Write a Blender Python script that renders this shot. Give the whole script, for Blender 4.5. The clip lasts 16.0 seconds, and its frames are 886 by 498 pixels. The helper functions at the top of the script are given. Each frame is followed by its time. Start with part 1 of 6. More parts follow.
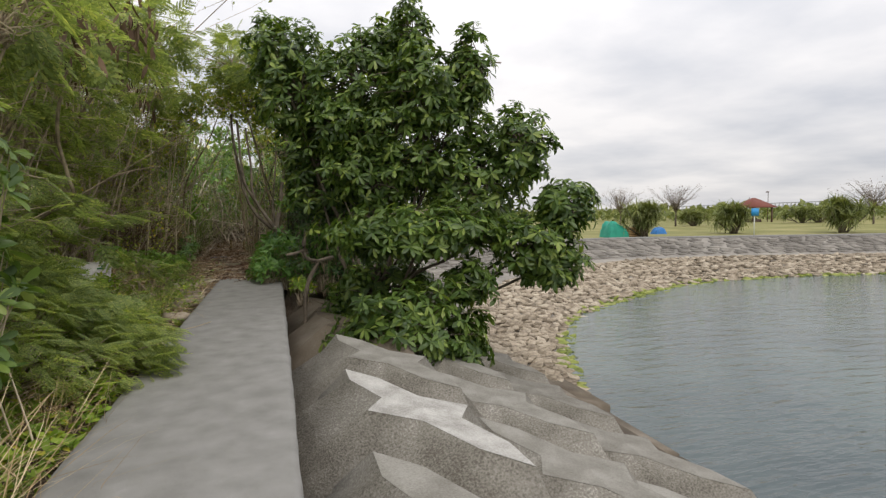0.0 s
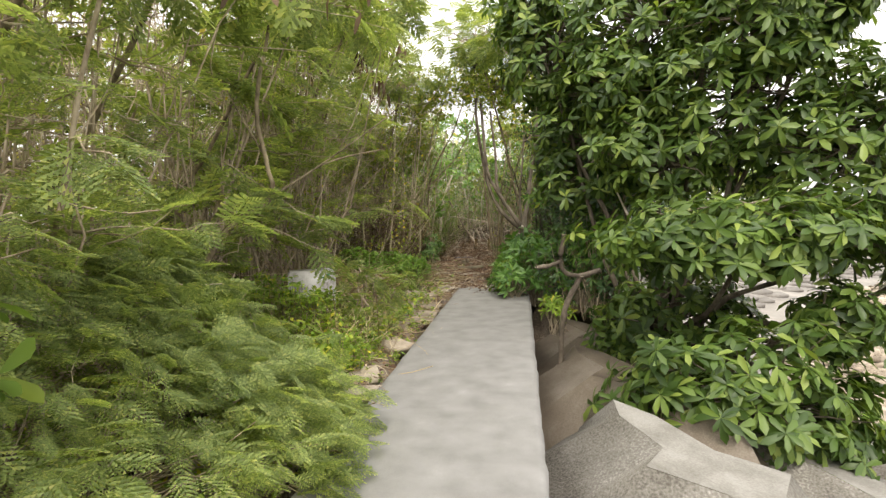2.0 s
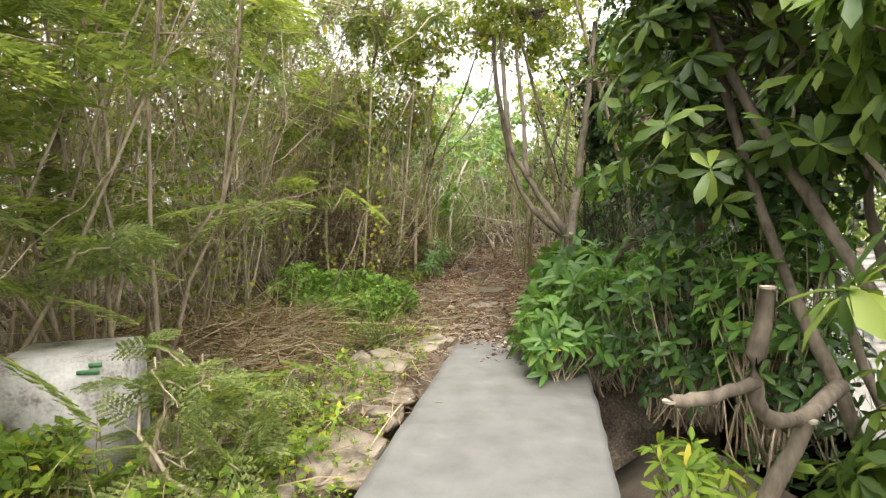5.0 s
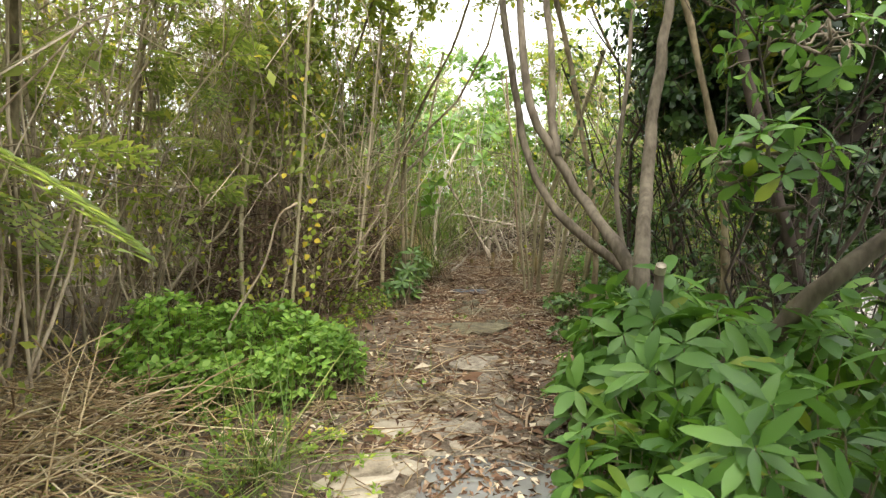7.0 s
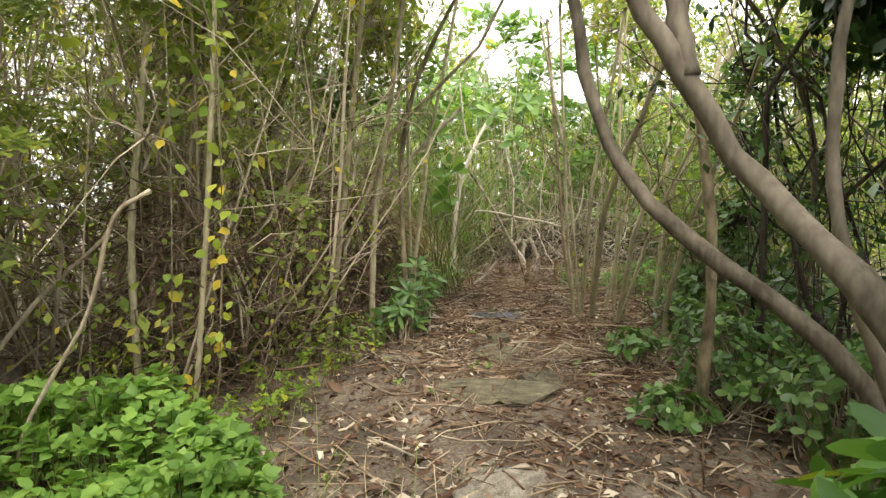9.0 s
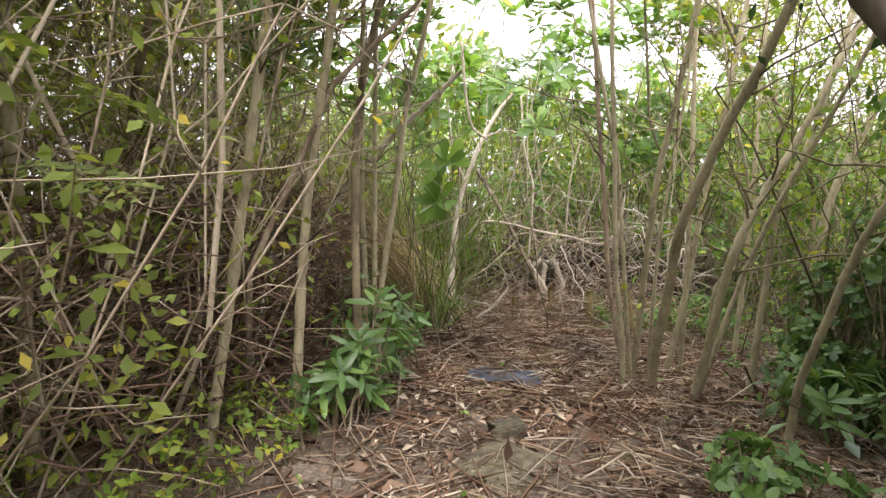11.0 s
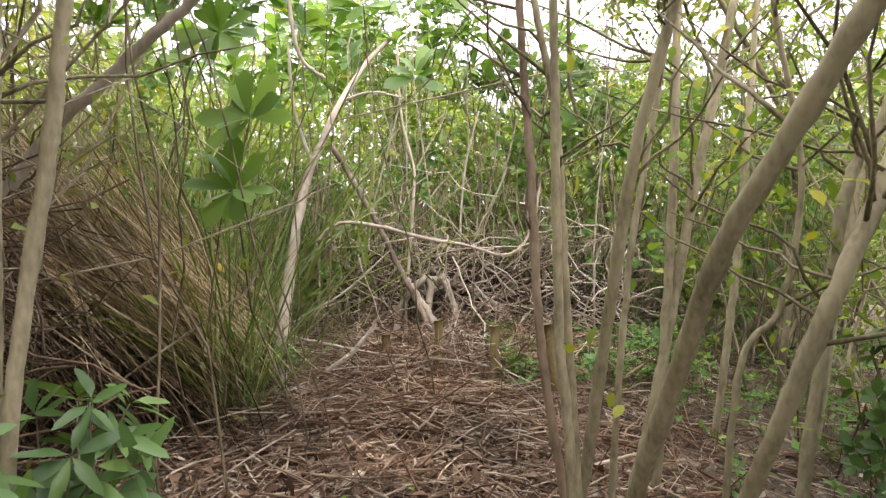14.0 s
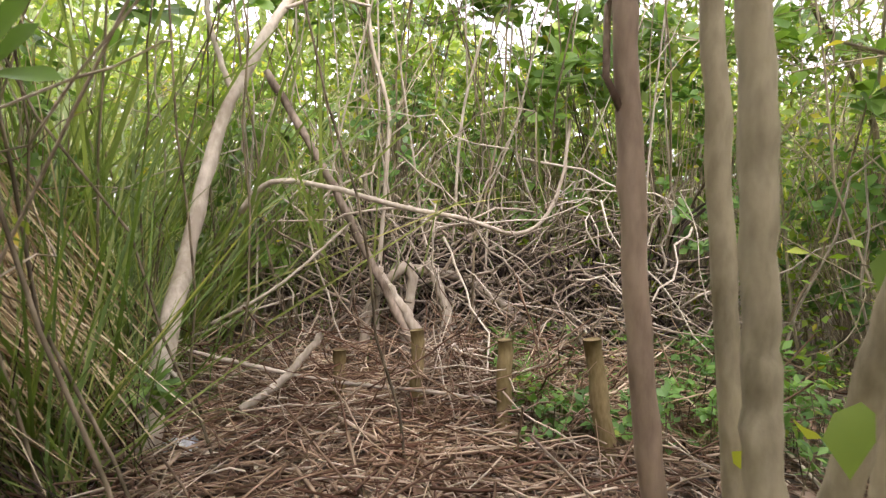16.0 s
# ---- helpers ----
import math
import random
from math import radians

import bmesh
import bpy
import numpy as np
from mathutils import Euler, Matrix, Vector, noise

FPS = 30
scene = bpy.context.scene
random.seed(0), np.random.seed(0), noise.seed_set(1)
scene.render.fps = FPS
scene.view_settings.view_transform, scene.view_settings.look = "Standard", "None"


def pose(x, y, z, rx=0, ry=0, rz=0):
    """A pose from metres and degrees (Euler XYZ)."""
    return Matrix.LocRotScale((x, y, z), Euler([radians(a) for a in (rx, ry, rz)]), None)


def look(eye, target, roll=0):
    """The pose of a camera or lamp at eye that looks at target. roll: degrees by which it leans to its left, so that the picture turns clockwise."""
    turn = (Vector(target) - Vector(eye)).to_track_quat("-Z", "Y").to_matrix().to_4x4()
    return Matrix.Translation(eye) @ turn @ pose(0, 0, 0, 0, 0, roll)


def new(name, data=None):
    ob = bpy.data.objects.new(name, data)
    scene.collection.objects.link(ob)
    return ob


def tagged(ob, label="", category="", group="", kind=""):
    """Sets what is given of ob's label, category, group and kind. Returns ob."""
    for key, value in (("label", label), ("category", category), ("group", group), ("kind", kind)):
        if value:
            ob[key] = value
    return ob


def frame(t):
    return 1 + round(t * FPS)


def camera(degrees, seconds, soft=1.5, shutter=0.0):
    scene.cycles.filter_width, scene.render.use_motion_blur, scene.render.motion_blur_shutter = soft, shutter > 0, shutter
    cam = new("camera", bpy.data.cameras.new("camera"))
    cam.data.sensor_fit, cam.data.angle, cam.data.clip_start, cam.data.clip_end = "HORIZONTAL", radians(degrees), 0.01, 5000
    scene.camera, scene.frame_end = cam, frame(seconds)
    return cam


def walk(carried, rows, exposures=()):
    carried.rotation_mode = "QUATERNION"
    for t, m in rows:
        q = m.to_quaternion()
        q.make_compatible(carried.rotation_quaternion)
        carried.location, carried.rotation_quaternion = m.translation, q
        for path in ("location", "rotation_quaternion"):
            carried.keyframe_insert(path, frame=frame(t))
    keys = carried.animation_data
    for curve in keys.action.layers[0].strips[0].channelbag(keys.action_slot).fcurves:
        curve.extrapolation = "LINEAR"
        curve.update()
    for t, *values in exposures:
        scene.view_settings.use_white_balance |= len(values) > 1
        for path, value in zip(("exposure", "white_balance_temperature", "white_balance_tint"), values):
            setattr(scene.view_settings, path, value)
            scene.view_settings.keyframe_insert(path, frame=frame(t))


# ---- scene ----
cam = camera(77.3, 16.0, soft=1.35, shutter=0.1)
PATH = [
    (0, (-0.013, -0.104, 1.547), (0.561, 1.808, 1.416), -0.8),
    (0.5, (0.066, 0.378, 1.603), (0.557, 2.312, 1.47), -0.9),
    (1, (0.097, 1.101, 1.656), (0.358, 3.08, 1.518), -1.1),
    (1.5, (-0.013, 2.019, 1.606), (-0.088, 4.013, 1.474), -1.3),
    (2, (-0.037, 2.894, 1.574), (-0.321, 4.87, 1.443), -1.6),
    (2.5, (-0.048, 3.724, 1.606), (-0.416, 5.686, 1.475), -2.0),
    (3, (-0.043, 4.557, 1.588), (-0.424, 6.516, 1.459), -1.9),
    (3.5, (0.001, 5.388, 1.542), (-0.373, 7.348, 1.407), -2.0),
    (4, (-0.099, 6.273, 1.573), (-0.457, 8.236, 1.438), -2.0),
    (4.2, (-0.146, 6.63, 1.555), (-0.514, 8.591, 1.42), -2.1),
    (6.3, (-0.43, 10.095, 1.583), (-0.784, 12.058, 1.435), -0.2),
    (6.5, (-0.464, 10.466, 1.605), (-0.802, 12.431, 1.455), -0.4),
    (7, (-0.709, 11.37, 1.587), (-1.058, 13.334, 1.434), -0.0),
    (7.5, (-0.757, 12.02, 1.58), (-1.125, 13.981, 1.436), -0.0),
    (8, (-0.804, 12.742, 1.603), (-1.173, 14.702, 1.453), -0.1),
    (8.5, (-0.941, 13.435, 1.563), (-1.365, 15.383, 1.402), -0.3),
    (8.7, (-0.967, 13.667, 1.561), (-1.406, 15.611, 1.394), -0.4),
    (10.8, (-1.255, 16.258, 1.408), (-1.824, 18.172, 1.291), 0.9),
    (11, (-1.297, 16.484, 1.448), (-1.811, 18.413, 1.334), 0.9),
    (11.5, (-1.32, 16.944, 1.447), (-1.703, 18.904, 1.337), 1.2),
    (12, (-1.287, 17.193, 1.452), (-1.488, 19.18, 1.354), 1.2),
    (12.5, (-1.253, 17.524, 1.444), (-1.373, 19.518, 1.349), 1.2),
    (13, (-1.403, 18.069, 1.409), (-1.528, 20.062, 1.304), 1.5),
    (13.5, (-1.445, 18.496, 1.461), (-1.592, 20.487, 1.355), 1.4),
    (14, (-1.421, 19.052, 1.451), (-1.561, 21.044, 1.344), 1.3),
    (14.5, (-1.47, 19.53, 1.463), (-1.622, 21.521, 1.35), 1.4),
    (15, (-1.454, 19.852, 1.456), (-1.604, 21.844, 1.347), 1.4),
    (15.5, (-1.474, 20.131, 1.395), (-1.608, 22.124, 1.294), 1.4),
    (16, (-1.411, 20.811, 1.221), (-1.565, 22.801, 1.095), 1.5),
]
walk(cam, [(t, look(e, g, r)) for t, e, g, r in PATH],
     exposures=[(0, 0.05, 6750, 13), (0.5, 0.17, 6800, 13), (0.8, 0.27, 6830, 13), (1.2, 0.55, 6950, 13), (1.8, 1.05, 7050, 13), (2.6, 1.35, 7000, 14), (4.2, 1.68, 6900, 15), (6.3, 1.75, 6850, 9), (8.7, 1.75, 6850, 9), (10.8, 1.75, 6450, 20), (13.0, 1.77, 6450, 22), (16.0, 1.82, 6500, 26)])

# ---------------- sky and light ----------------
world = bpy.data.worlds.new("overcast_sky")
scene.world = world
world.use_nodes = True
wn, wl = world.node_tree.nodes, world.node_tree.links
back = wn["Background"]
sky = wn.new("ShaderNodeTexSky")
sky.sky_type, sky.sun_disc, sky.sun_elevation, sky.sun_rotation = "NISHITA", False, radians(58), radians(200)
dim = wn.new("ShaderNodeVectorMath"); dim.operation = "SCALE"; dim.inputs[3].default_value = 0.09
wl.new(sky.outputs[0], dim.inputs[0])
coord = wn.new("ShaderNodeTexCoord")
sep = wn.new("ShaderNodeSeparateXYZ"); wl.new(coord.outputs["Generated"], sep.inputs[0])
lift = wn.new("ShaderNodeMath"); lift.operation = "ADD"; lift.inputs[1].default_value = 0.16; wl.new(sep.outputs[2], lift.inputs[0])
flat = wn.new("ShaderNodeVectorMath"); flat.operation = "DIVIDE"
comb = wn.new("ShaderNodeCombineXYZ")
for k in range(3):
    wl.new(lift.outputs[0], comb.inputs[k])
wl.new(coord.outputs["Generated"], flat.inputs[0]); wl.new(comb.outputs[0], flat.inputs[1])
cloud = wn.new("ShaderNodeTexNoise"); cloud.inputs["Scale"].default_value = 1.1; cloud.inputs["Detail"].default_value = 6; cloud.inputs["Roughness"].default_value = 0.5
wl.new(flat.outputs[0], cloud.inputs["Vector"])
ramp = wn.new("ShaderNodeValToRGB")
ramp.color_ramp.elements[0].position, ramp.color_ramp.elements[0].color = 0.3, (0.60, 0.64, 0.70, 1)
ramp.color_ramp.elements[1].position, ramp.color_ramp.elements[1].color = 0.62, (0.93, 0.94, 0.95, 1)
wl.new(cloud.outputs[0], ramp.inputs[0])
mixs = wn.new("ShaderNodeMixRGB"); mixs.inputs[0].default_value = 0.93
wl.new(dim.outputs[0], mixs.inputs[1]); wl.new(ramp.outputs[0], mixs.inputs[2])
rise = wn.new("ShaderNodeMath"); rise.operation = "MULTIPLY_ADD"; rise.use_clamp = False; rise.inputs[1].default_value = 1.1; rise.inputs[2].default_value = 0.85
pos_z = wn.new("ShaderNodeMath"); pos_z.operation = "MAXIMUM"; pos_z.inputs[1].default_value = 0.0
wl.new(sep.outputs[2], pos_z.inputs[0]); wl.new(pos_z.outputs[0], rise.inputs[0])
glow = wn.new("ShaderNodeVectorMath"); glow.operation = "SCALE"
wl.new(mixs.outputs[0], glow.inputs[0]); wl.new(rise.outputs[0], glow.inputs[3])
wl.new(glow.outputs[0], back.inputs[0])
back.inputs[1].default_value = 1.0

sun_data = bpy.data.lights.new("sun", "SUN")
sun_data.energy, sun_data.angle, sun_data.color = 1.2, radians(25), (1.0, 0.96, 0.9)
sun = new("sun", sun_data)
sun.matrix_world = look((3, -6, 12), (0, 4, 0))

# ---------------- mesh tools ----------------
rng = np.random.default_rng(7)


def mesh_of(name, V, T, mat, smooth=True):
    """A triangle mesh from arrays."""
    V, T = np.asarray(V, np.float32), np.asarray(T, np.int32)
    me = bpy.data.meshes.new(name)
    me.vertices.add(len(V)); me.vertices.foreach_set("co", V.ravel())
    me.loops.add(T.size); me.loops.foreach_set("vertex_index", T.ravel())
    me.polygons.add(len(T)); me.polygons.foreach_set("loop_start", np.arange(0, T.size, 3, dtype=np.int32))
    if smooth:
        me.polygons.foreach_set("use_smooth", np.ones(len(T), bool))
    me.update(calc_edges=True)
    me.materials.append(mat)
    return me


def join(*chunks):
    V, T, n = [], [], 0
    for v, t in chunks:
        V.append(v); T.append(np.asarray(t) + n); n += len(v)
    return np.concatenate(V), np.concatenate(T)


def thing(name, label, category, group="", kind="", at=(0, 0, 0)):
    ob = new(name)
    ob.location = at
    ob.empty_display_size = 0.1
    return tagged(ob, label, category, group, kind)


def part(name, vt, mat, parent, label="", smooth=True, kind=""):
    V, T = vt
    V = np.asarray(V, np.float32)
    if parent is not None:
        V = V - np.array(parent.location, np.float32)
    ob = new(name, mesh_of(name, V, T, mat, smooth))
    ob.parent = parent
    return tagged(ob, label, kind=kind)


def single(name, vt, mat, label, category, group="", kind="", smooth=True):
    ob = new(name, mesh_of(name, vt[0], vt[1], mat, smooth))
    return tagged(ob, label, category, group, kind)


def unit(v):
    v = np.asarray(v, float)
    return v / np.maximum(np.linalg.norm(v, axis=-1, keepdims=True), 1e-9)


def frames(d, up):
    """Rotations whose x runs along d and whose z leans to up."""
    x = unit(d)
    z = up - (up * x).sum(-1, keepdims=True) * x
    z = unit(z + 1e-6)
    y = np.cross(z, x)
    return np.stack([x, y, z], -1)


def scatter(tmpl, pos, R, s):
    tv, tt = tmpl
    n, k = len(pos), len(tv)
    s = np.asarray(s, float)
    sc = tv[None] * (s[:, None, None] if s.ndim == 1 else s[:, None, :])
    V = np.einsum("nij,nkj->nki", R, sc) + pos[:, None]
    T = tt[None] + (np.arange(n) * k)[:, None, None]
    return V.reshape(-1, 3), T.reshape(-1, 3)


def leaf(w=0.36, droop=0.15, fold=0.25, wide=0.6, fine=2, stalk=0.08):
    """A leaf along x, 1 long; wide: where it is widest; fine: 0 to 2."""
    ts = [np.array([wide]), np.array([0.35 * wide + 0.1, 0.55 * wide + 0.4]), np.array([stalk, 0.3, wide, 0.85])][int(fine)]
    V, T = [(0, 0, 0)], []
    for t in ts:
        if t <= stalk:
            h = min(0.015, 0.3 * w)
        elif t < wide:
            h = w / 2 * math.sin(math.pi / 2 * ((t - stalk) / (wide - stalk))) ** 0.9
        else:
            h = w / 2 * max(0.0, 1 - ((t - wide) / (1 - wide)) ** 2) ** 0.6
        zc = -droop * t * t
        V += [(t, -h, zc + fold * h), (t, 0, zc), (t, h, zc + fold * h)]
    n = len(ts)
    V.append((1, 0, -droop))
    T += [(0, 1, 2), (0, 2, 3)]
    for i in range(n - 1):
        a, b = 1 + 3 * i, 4 + 3 * i
        for k in (0, 1):
            T += [(a + k, b + k, b + k + 1), (a + k, b + k + 1, a + k + 1)]
    a, e = 1 + 3 * (n - 1), 1 + 3 * n
    T += [(a, e, a + 1), (a + 1, e, a + 2)]
    return np.array(V), np.array(T)


def feather(pairs=7, leaflets=8, size=0.13, fat=0.5):
    """A twice-feathered leaf along x, about 1 long."""
    V, T = [], []
    V += [(0, -0.006, 0), (1, 0, -0.16), (0, 0.006, 0)]; T += [(0, 1, 2)]
    for p in range(pairs):
        t = 0.12 + 0.86 * p / (pairs - 1)
        long = 0.5 * (1 - 0.45 * abs(t - 0.45))
        for side in (-1, 1):
            ang = radians(62 - 18 * t) * side
            dx, dy = math.cos(ang), math.sin(ang)
            for k in range(leaflets):
                q = (k + 0.6) / leaflets
                cx, cy, cz = t + long * q * dx, long * q * dy, -0.16 * t * t - 0.10 * q * q
                for s2 in (-1, 1):
                    ex, ey = dx * 0.45 - s2 * dy, dy * 0.45 + s2 * dx
                    l, f = size * (1 - 0.3 * q), size * fat * 0.5
                    n = len(V)
                    V += [(cx - dx * f, cy - dy * f, cz), (cx + ex * l, cy + ey * l, cz - 0.01), (cx + ex * l * .45 + dx * f, cy + ey * l * .45 + dy * f, cz + 0.012)]
                    T += [(n, n + 1, n + 2)]
    return np.array(V), np.array(T)


def tubes(P, r, sides=5):
    """Round stems along P (N, n, 3) with radii r (N, n)."""
    P, r = np.asarray(P, float), np.asarray(r, float)
    N, n, _ = P.shape
    d = np.gradient(P, axis=1)
    d = unit(d)
    ref = np.where(np.abs(d[:, :1, 2:3]) > 0.9, np.array([1.0, 0, 0]), np.array([0, 0, 1.0]))
    a = unit(np.cross(d, np.broadcast_to(ref, d.shape)))
    b = np.cross(d, a)
    ang = np.arange(sides) * 2 * np.pi / sides
    V = P[:, :, None] + r[:, :, None, None] * (a[:, :, None] * np.cos(ang)[:, None] + b[:, :, None] * np.sin(ang)[:, None])
    i = np.arange(n - 1)[:, None] * sides
    k = np.arange(sides)[None]
    k2 = (k + 1) % sides
    q = np.stack([i + k, i + sides + k, i + sides + k2, i + k2], -1).reshape(-1, 4)
    t = np.concatenate([q[:, [0, 1, 2]], q[:, [0, 2, 3]]])
    caps = np.array([(base, base + s1, base + s1 + 1)[::1] for base in (0, (n - 1) * sides) for s1 in range(1, sides - 1)])
    t = np.concatenate([t, caps])
    T = t[None] + (np.arange(N) * n * sides)[:, None, None]
    return V.reshape(-1, 3), T.reshape(-1, 3)


def spline(pts, n):
    """A smooth line through a few points."""
    p = np.array(pts, float)
    p = np.concatenate([[2 * p[0] - p[1]], p, [2 * p[-1] - p[-2]]])
    u = np.linspace(0, len(pts) - 1 - 1e-6, n)
    i = u.astype(int); f = (u - i)[:, None]
    a, b, c, d = p[i], p[i + 1], p[i + 2], p[i + 3]
    return 0.5 * (2 * b + (c - a) * f + (2 * a - 5 * b + 4 * c - d) * f ** 2 + (3 * b - a - 3 * c + d) * f ** 3)


def limb(pts, r0, r1, n=18, sides=9, knots=0.12, seed=0):
    """One branch through a few points, with knobbly bark."""
    g = np.random.default_rng(seed)
    p = spline(pts, n)
    p[1:-1] += g.normal(0, 0.12 * r0, (n - 2, 3))
    r = np.linspace(r0, r1, n) * (1 + knots * g.normal(0, 1, n).clip(-1.5, 1.5))
    return tubes(p[None], r[None], sides)


def wander(base, top, n, amount, g):
    """Many bent lines from base to top (N, 3)."""
    N = len(base)
    f = np.linspace(0, 1, n)[None, :, None]
    P = base[:, None] * (1 - f) + top[:, None] * f
    step = g.normal(0, 1, (N, n, 3)).cumsum(1)
    step -= step[:, :1] * (1 - f) + step[:, -1:] * f
    return P + step * amount


def shoots(pos, axis, k, tmpl, size, g, spread=(55, 95)):
    """Rosettes: k leaves round each axis."""
    N = len(pos)
    ref = unit(np.cross(axis, g.normal(0, 1, (N, 3))))
    oth = np.cross(axis, ref)
    phi = (np.arange(k)[None] * 2.4 + g.uniform(0, 6.3, (N, 1)) + g.normal(0, 0.2, (N, k)))
    th = np.radians(g.uniform(spread[0], spread[1], (N, k)))
    out = ref[:, None] * np.cos(phi)[..., None] + oth[:, None] * np.sin(phi)[..., None]
    d = axis[:, None] * np.cos(th)[..., None] + out * np.sin(th)[..., None]
    up = np.broadcast_to(axis[:, None], d.shape) + 0.25 * g.normal(0, 1, d.shape)
    s = size * g.uniform(0.65, 1.15, (N, k))
    p = pos[:, None] + 0.02 * axis[:, None] * g.uniform(-1, 1, (N, k, 1))
    return scatter(tmpl, p.reshape(-1, 3), frames(d.reshape(-1, 3), up.reshape(-1, 3)), s.ravel())


def blob(n, c, r, g, shell=0.55):
    """Points in an ellipsoid, most near its skin, with the outward way."""
    d = unit(g.normal(0, 1, (n, 3)))
    rad = (shell + (1 - shell) * g.uniform(0, 1, (n, 1)) ** 0.6)
    return np.array(c) + d * rad * np.array(r), d


# ---------------- materials ----------------
def base_mat(name, rough=0.8, spec=0.3):
    m = bpy.data.materials.new(name)
    m.use_nodes = True
    nt = m.node_tree
    b = nt.nodes["Principled BSDF"]
    b.inputs["Roughness"].default_value = rough
    b.inputs["Specular IOR Level"].default_value = spec
    return m, nt.nodes, nt.links, b


def ramp_node(nodes, stops):
    r = nodes.new("ShaderNodeValToRGB")
    e = r.color_ramp.elements
    while len(e) < len(stops):
        e.new(0.5)
    for el, (p, c) in zip(e, stops):
        el.position, el.color = p, (*c, 1)
    return r


def noise_node(nodes, links, scale, detail=4, vec=None, stretch=None):
    t = nodes.new("ShaderNodeTexNoise")
    t.inputs["Scale"].default_value, t.inputs["Detail"].default_value = scale, detail
    c = nodes.new("ShaderNodeTexCoord")
    src = c.outputs["Object"]
    if stretch:
        mp = nodes.new("ShaderNodeMapping"); mp.inputs["Scale"].default_value = stretch
        links.new(src, mp.inputs[0]); src = mp.outputs[0]
    links.new(src, t.inputs["Vector"])
    return t


def bump(nodes, links, b, height, strength, dist=0.01):
    n = nodes.new("ShaderNodeBump")
    n.inputs["Strength"].default_value, n.inputs["Distance"].default_value = strength, dist
    links.new(height, n.inputs["Height"]); links.new(n.outputs[0], b.inputs["Normal"])


def leaf_mat(name, stops, rough=0.45, through_light=0.3, spec=0.4):
    """Leaves that differ one by one, and let some light through."""
    m, N, L, b = base_mat(name, rough, spec)
    geo = N.new("ShaderNodeNewGeometry")
    r = ramp_node(N, stops)
    L.new(geo.outputs["Random Per Island"], r.inputs[0])
    big = noise_node(N, L, 1.3, 2)
    var = ramp_node(N, [(0.3, (0.7, 0.72, 0.7)), (0.7, (1.25, 1.2, 1.1))])
    L.new(big.outputs[0], var.inputs[0])
    mul = N.new("ShaderNodeMixRGB"); mul.blend_type = "MULTIPLY"; mul.inputs[0].default_value = 1
    L.new(r.outputs[0], mul.inputs[1]); L.new(var.outputs[0], mul.inputs[2])
    L.new(mul.outputs[0], b.inputs["Base Color"])
    tr = N.new("ShaderNodeBsdfTranslucent")
    warm = N.new("ShaderNodeMixRGB"); warm.blend_type = "MULTIPLY"; warm.inputs[0].default_value = 1; warm.inputs[2].default_value = (1.5, 1.5, 0.7, 1)
    L.new(mul.outputs[0], warm.inputs[1]); L.new(warm.outputs[0], tr.inputs[0])
    mx = N.new("ShaderNodeMixShader"); mx.inputs[0].default_value = through_light
    L.new(b.outputs[0], mx.inputs[1]); L.new(tr.outputs[0], mx.inputs[2])
    L.new(mx.outputs[0], N["Material Output"].inputs[0])
    return m


def bark_mat(name, dark, light, scale=30, rough=0.85):
    m, N, L, b = base_mat(name, rough, 0.2)
    n1 = noise_node(N, L, scale, 5, stretch=(1, 1, 0.35))
    n2 = noise_node(N, L, 4.0, 3)
    geo = N.new("ShaderNodeNewGeometry")
    add = N.new("ShaderNodeMath"); add.operation = "ADD"
    half = N.new("ShaderNodeMath"); half.operation = "MULTIPLY"; half.inputs[1].default_value = 0.35
    L.new(geo.outputs["Random Per Island"], half.inputs[0])
    s = N.new("ShaderNodeMath"); s.operation = "MULTIPLY_ADD"; s.inputs[1].default_value = 0.45
    L.new(n1.outputs[0], s.inputs[0]); L.new(half.outputs[0], s.inputs[2])
    s2 = N.new("ShaderNodeMath"); s2.operation = "MULTIPLY_ADD"; s2.inputs[1].default_value = 0.6
    L.new(n2.outputs[0], s2.inputs[0]); L.new(s.outputs[0], s2.inputs[2])
    r = ramp_node(N, [(0.5, dark), (0.86, light)])
    L.new(s2.outputs[0], r.inputs[0]); L.new(r.outputs[0], b.inputs["Base Color"])
    bump(N, L, b, n1.outputs[0], 0.6, 0.006)
    return m


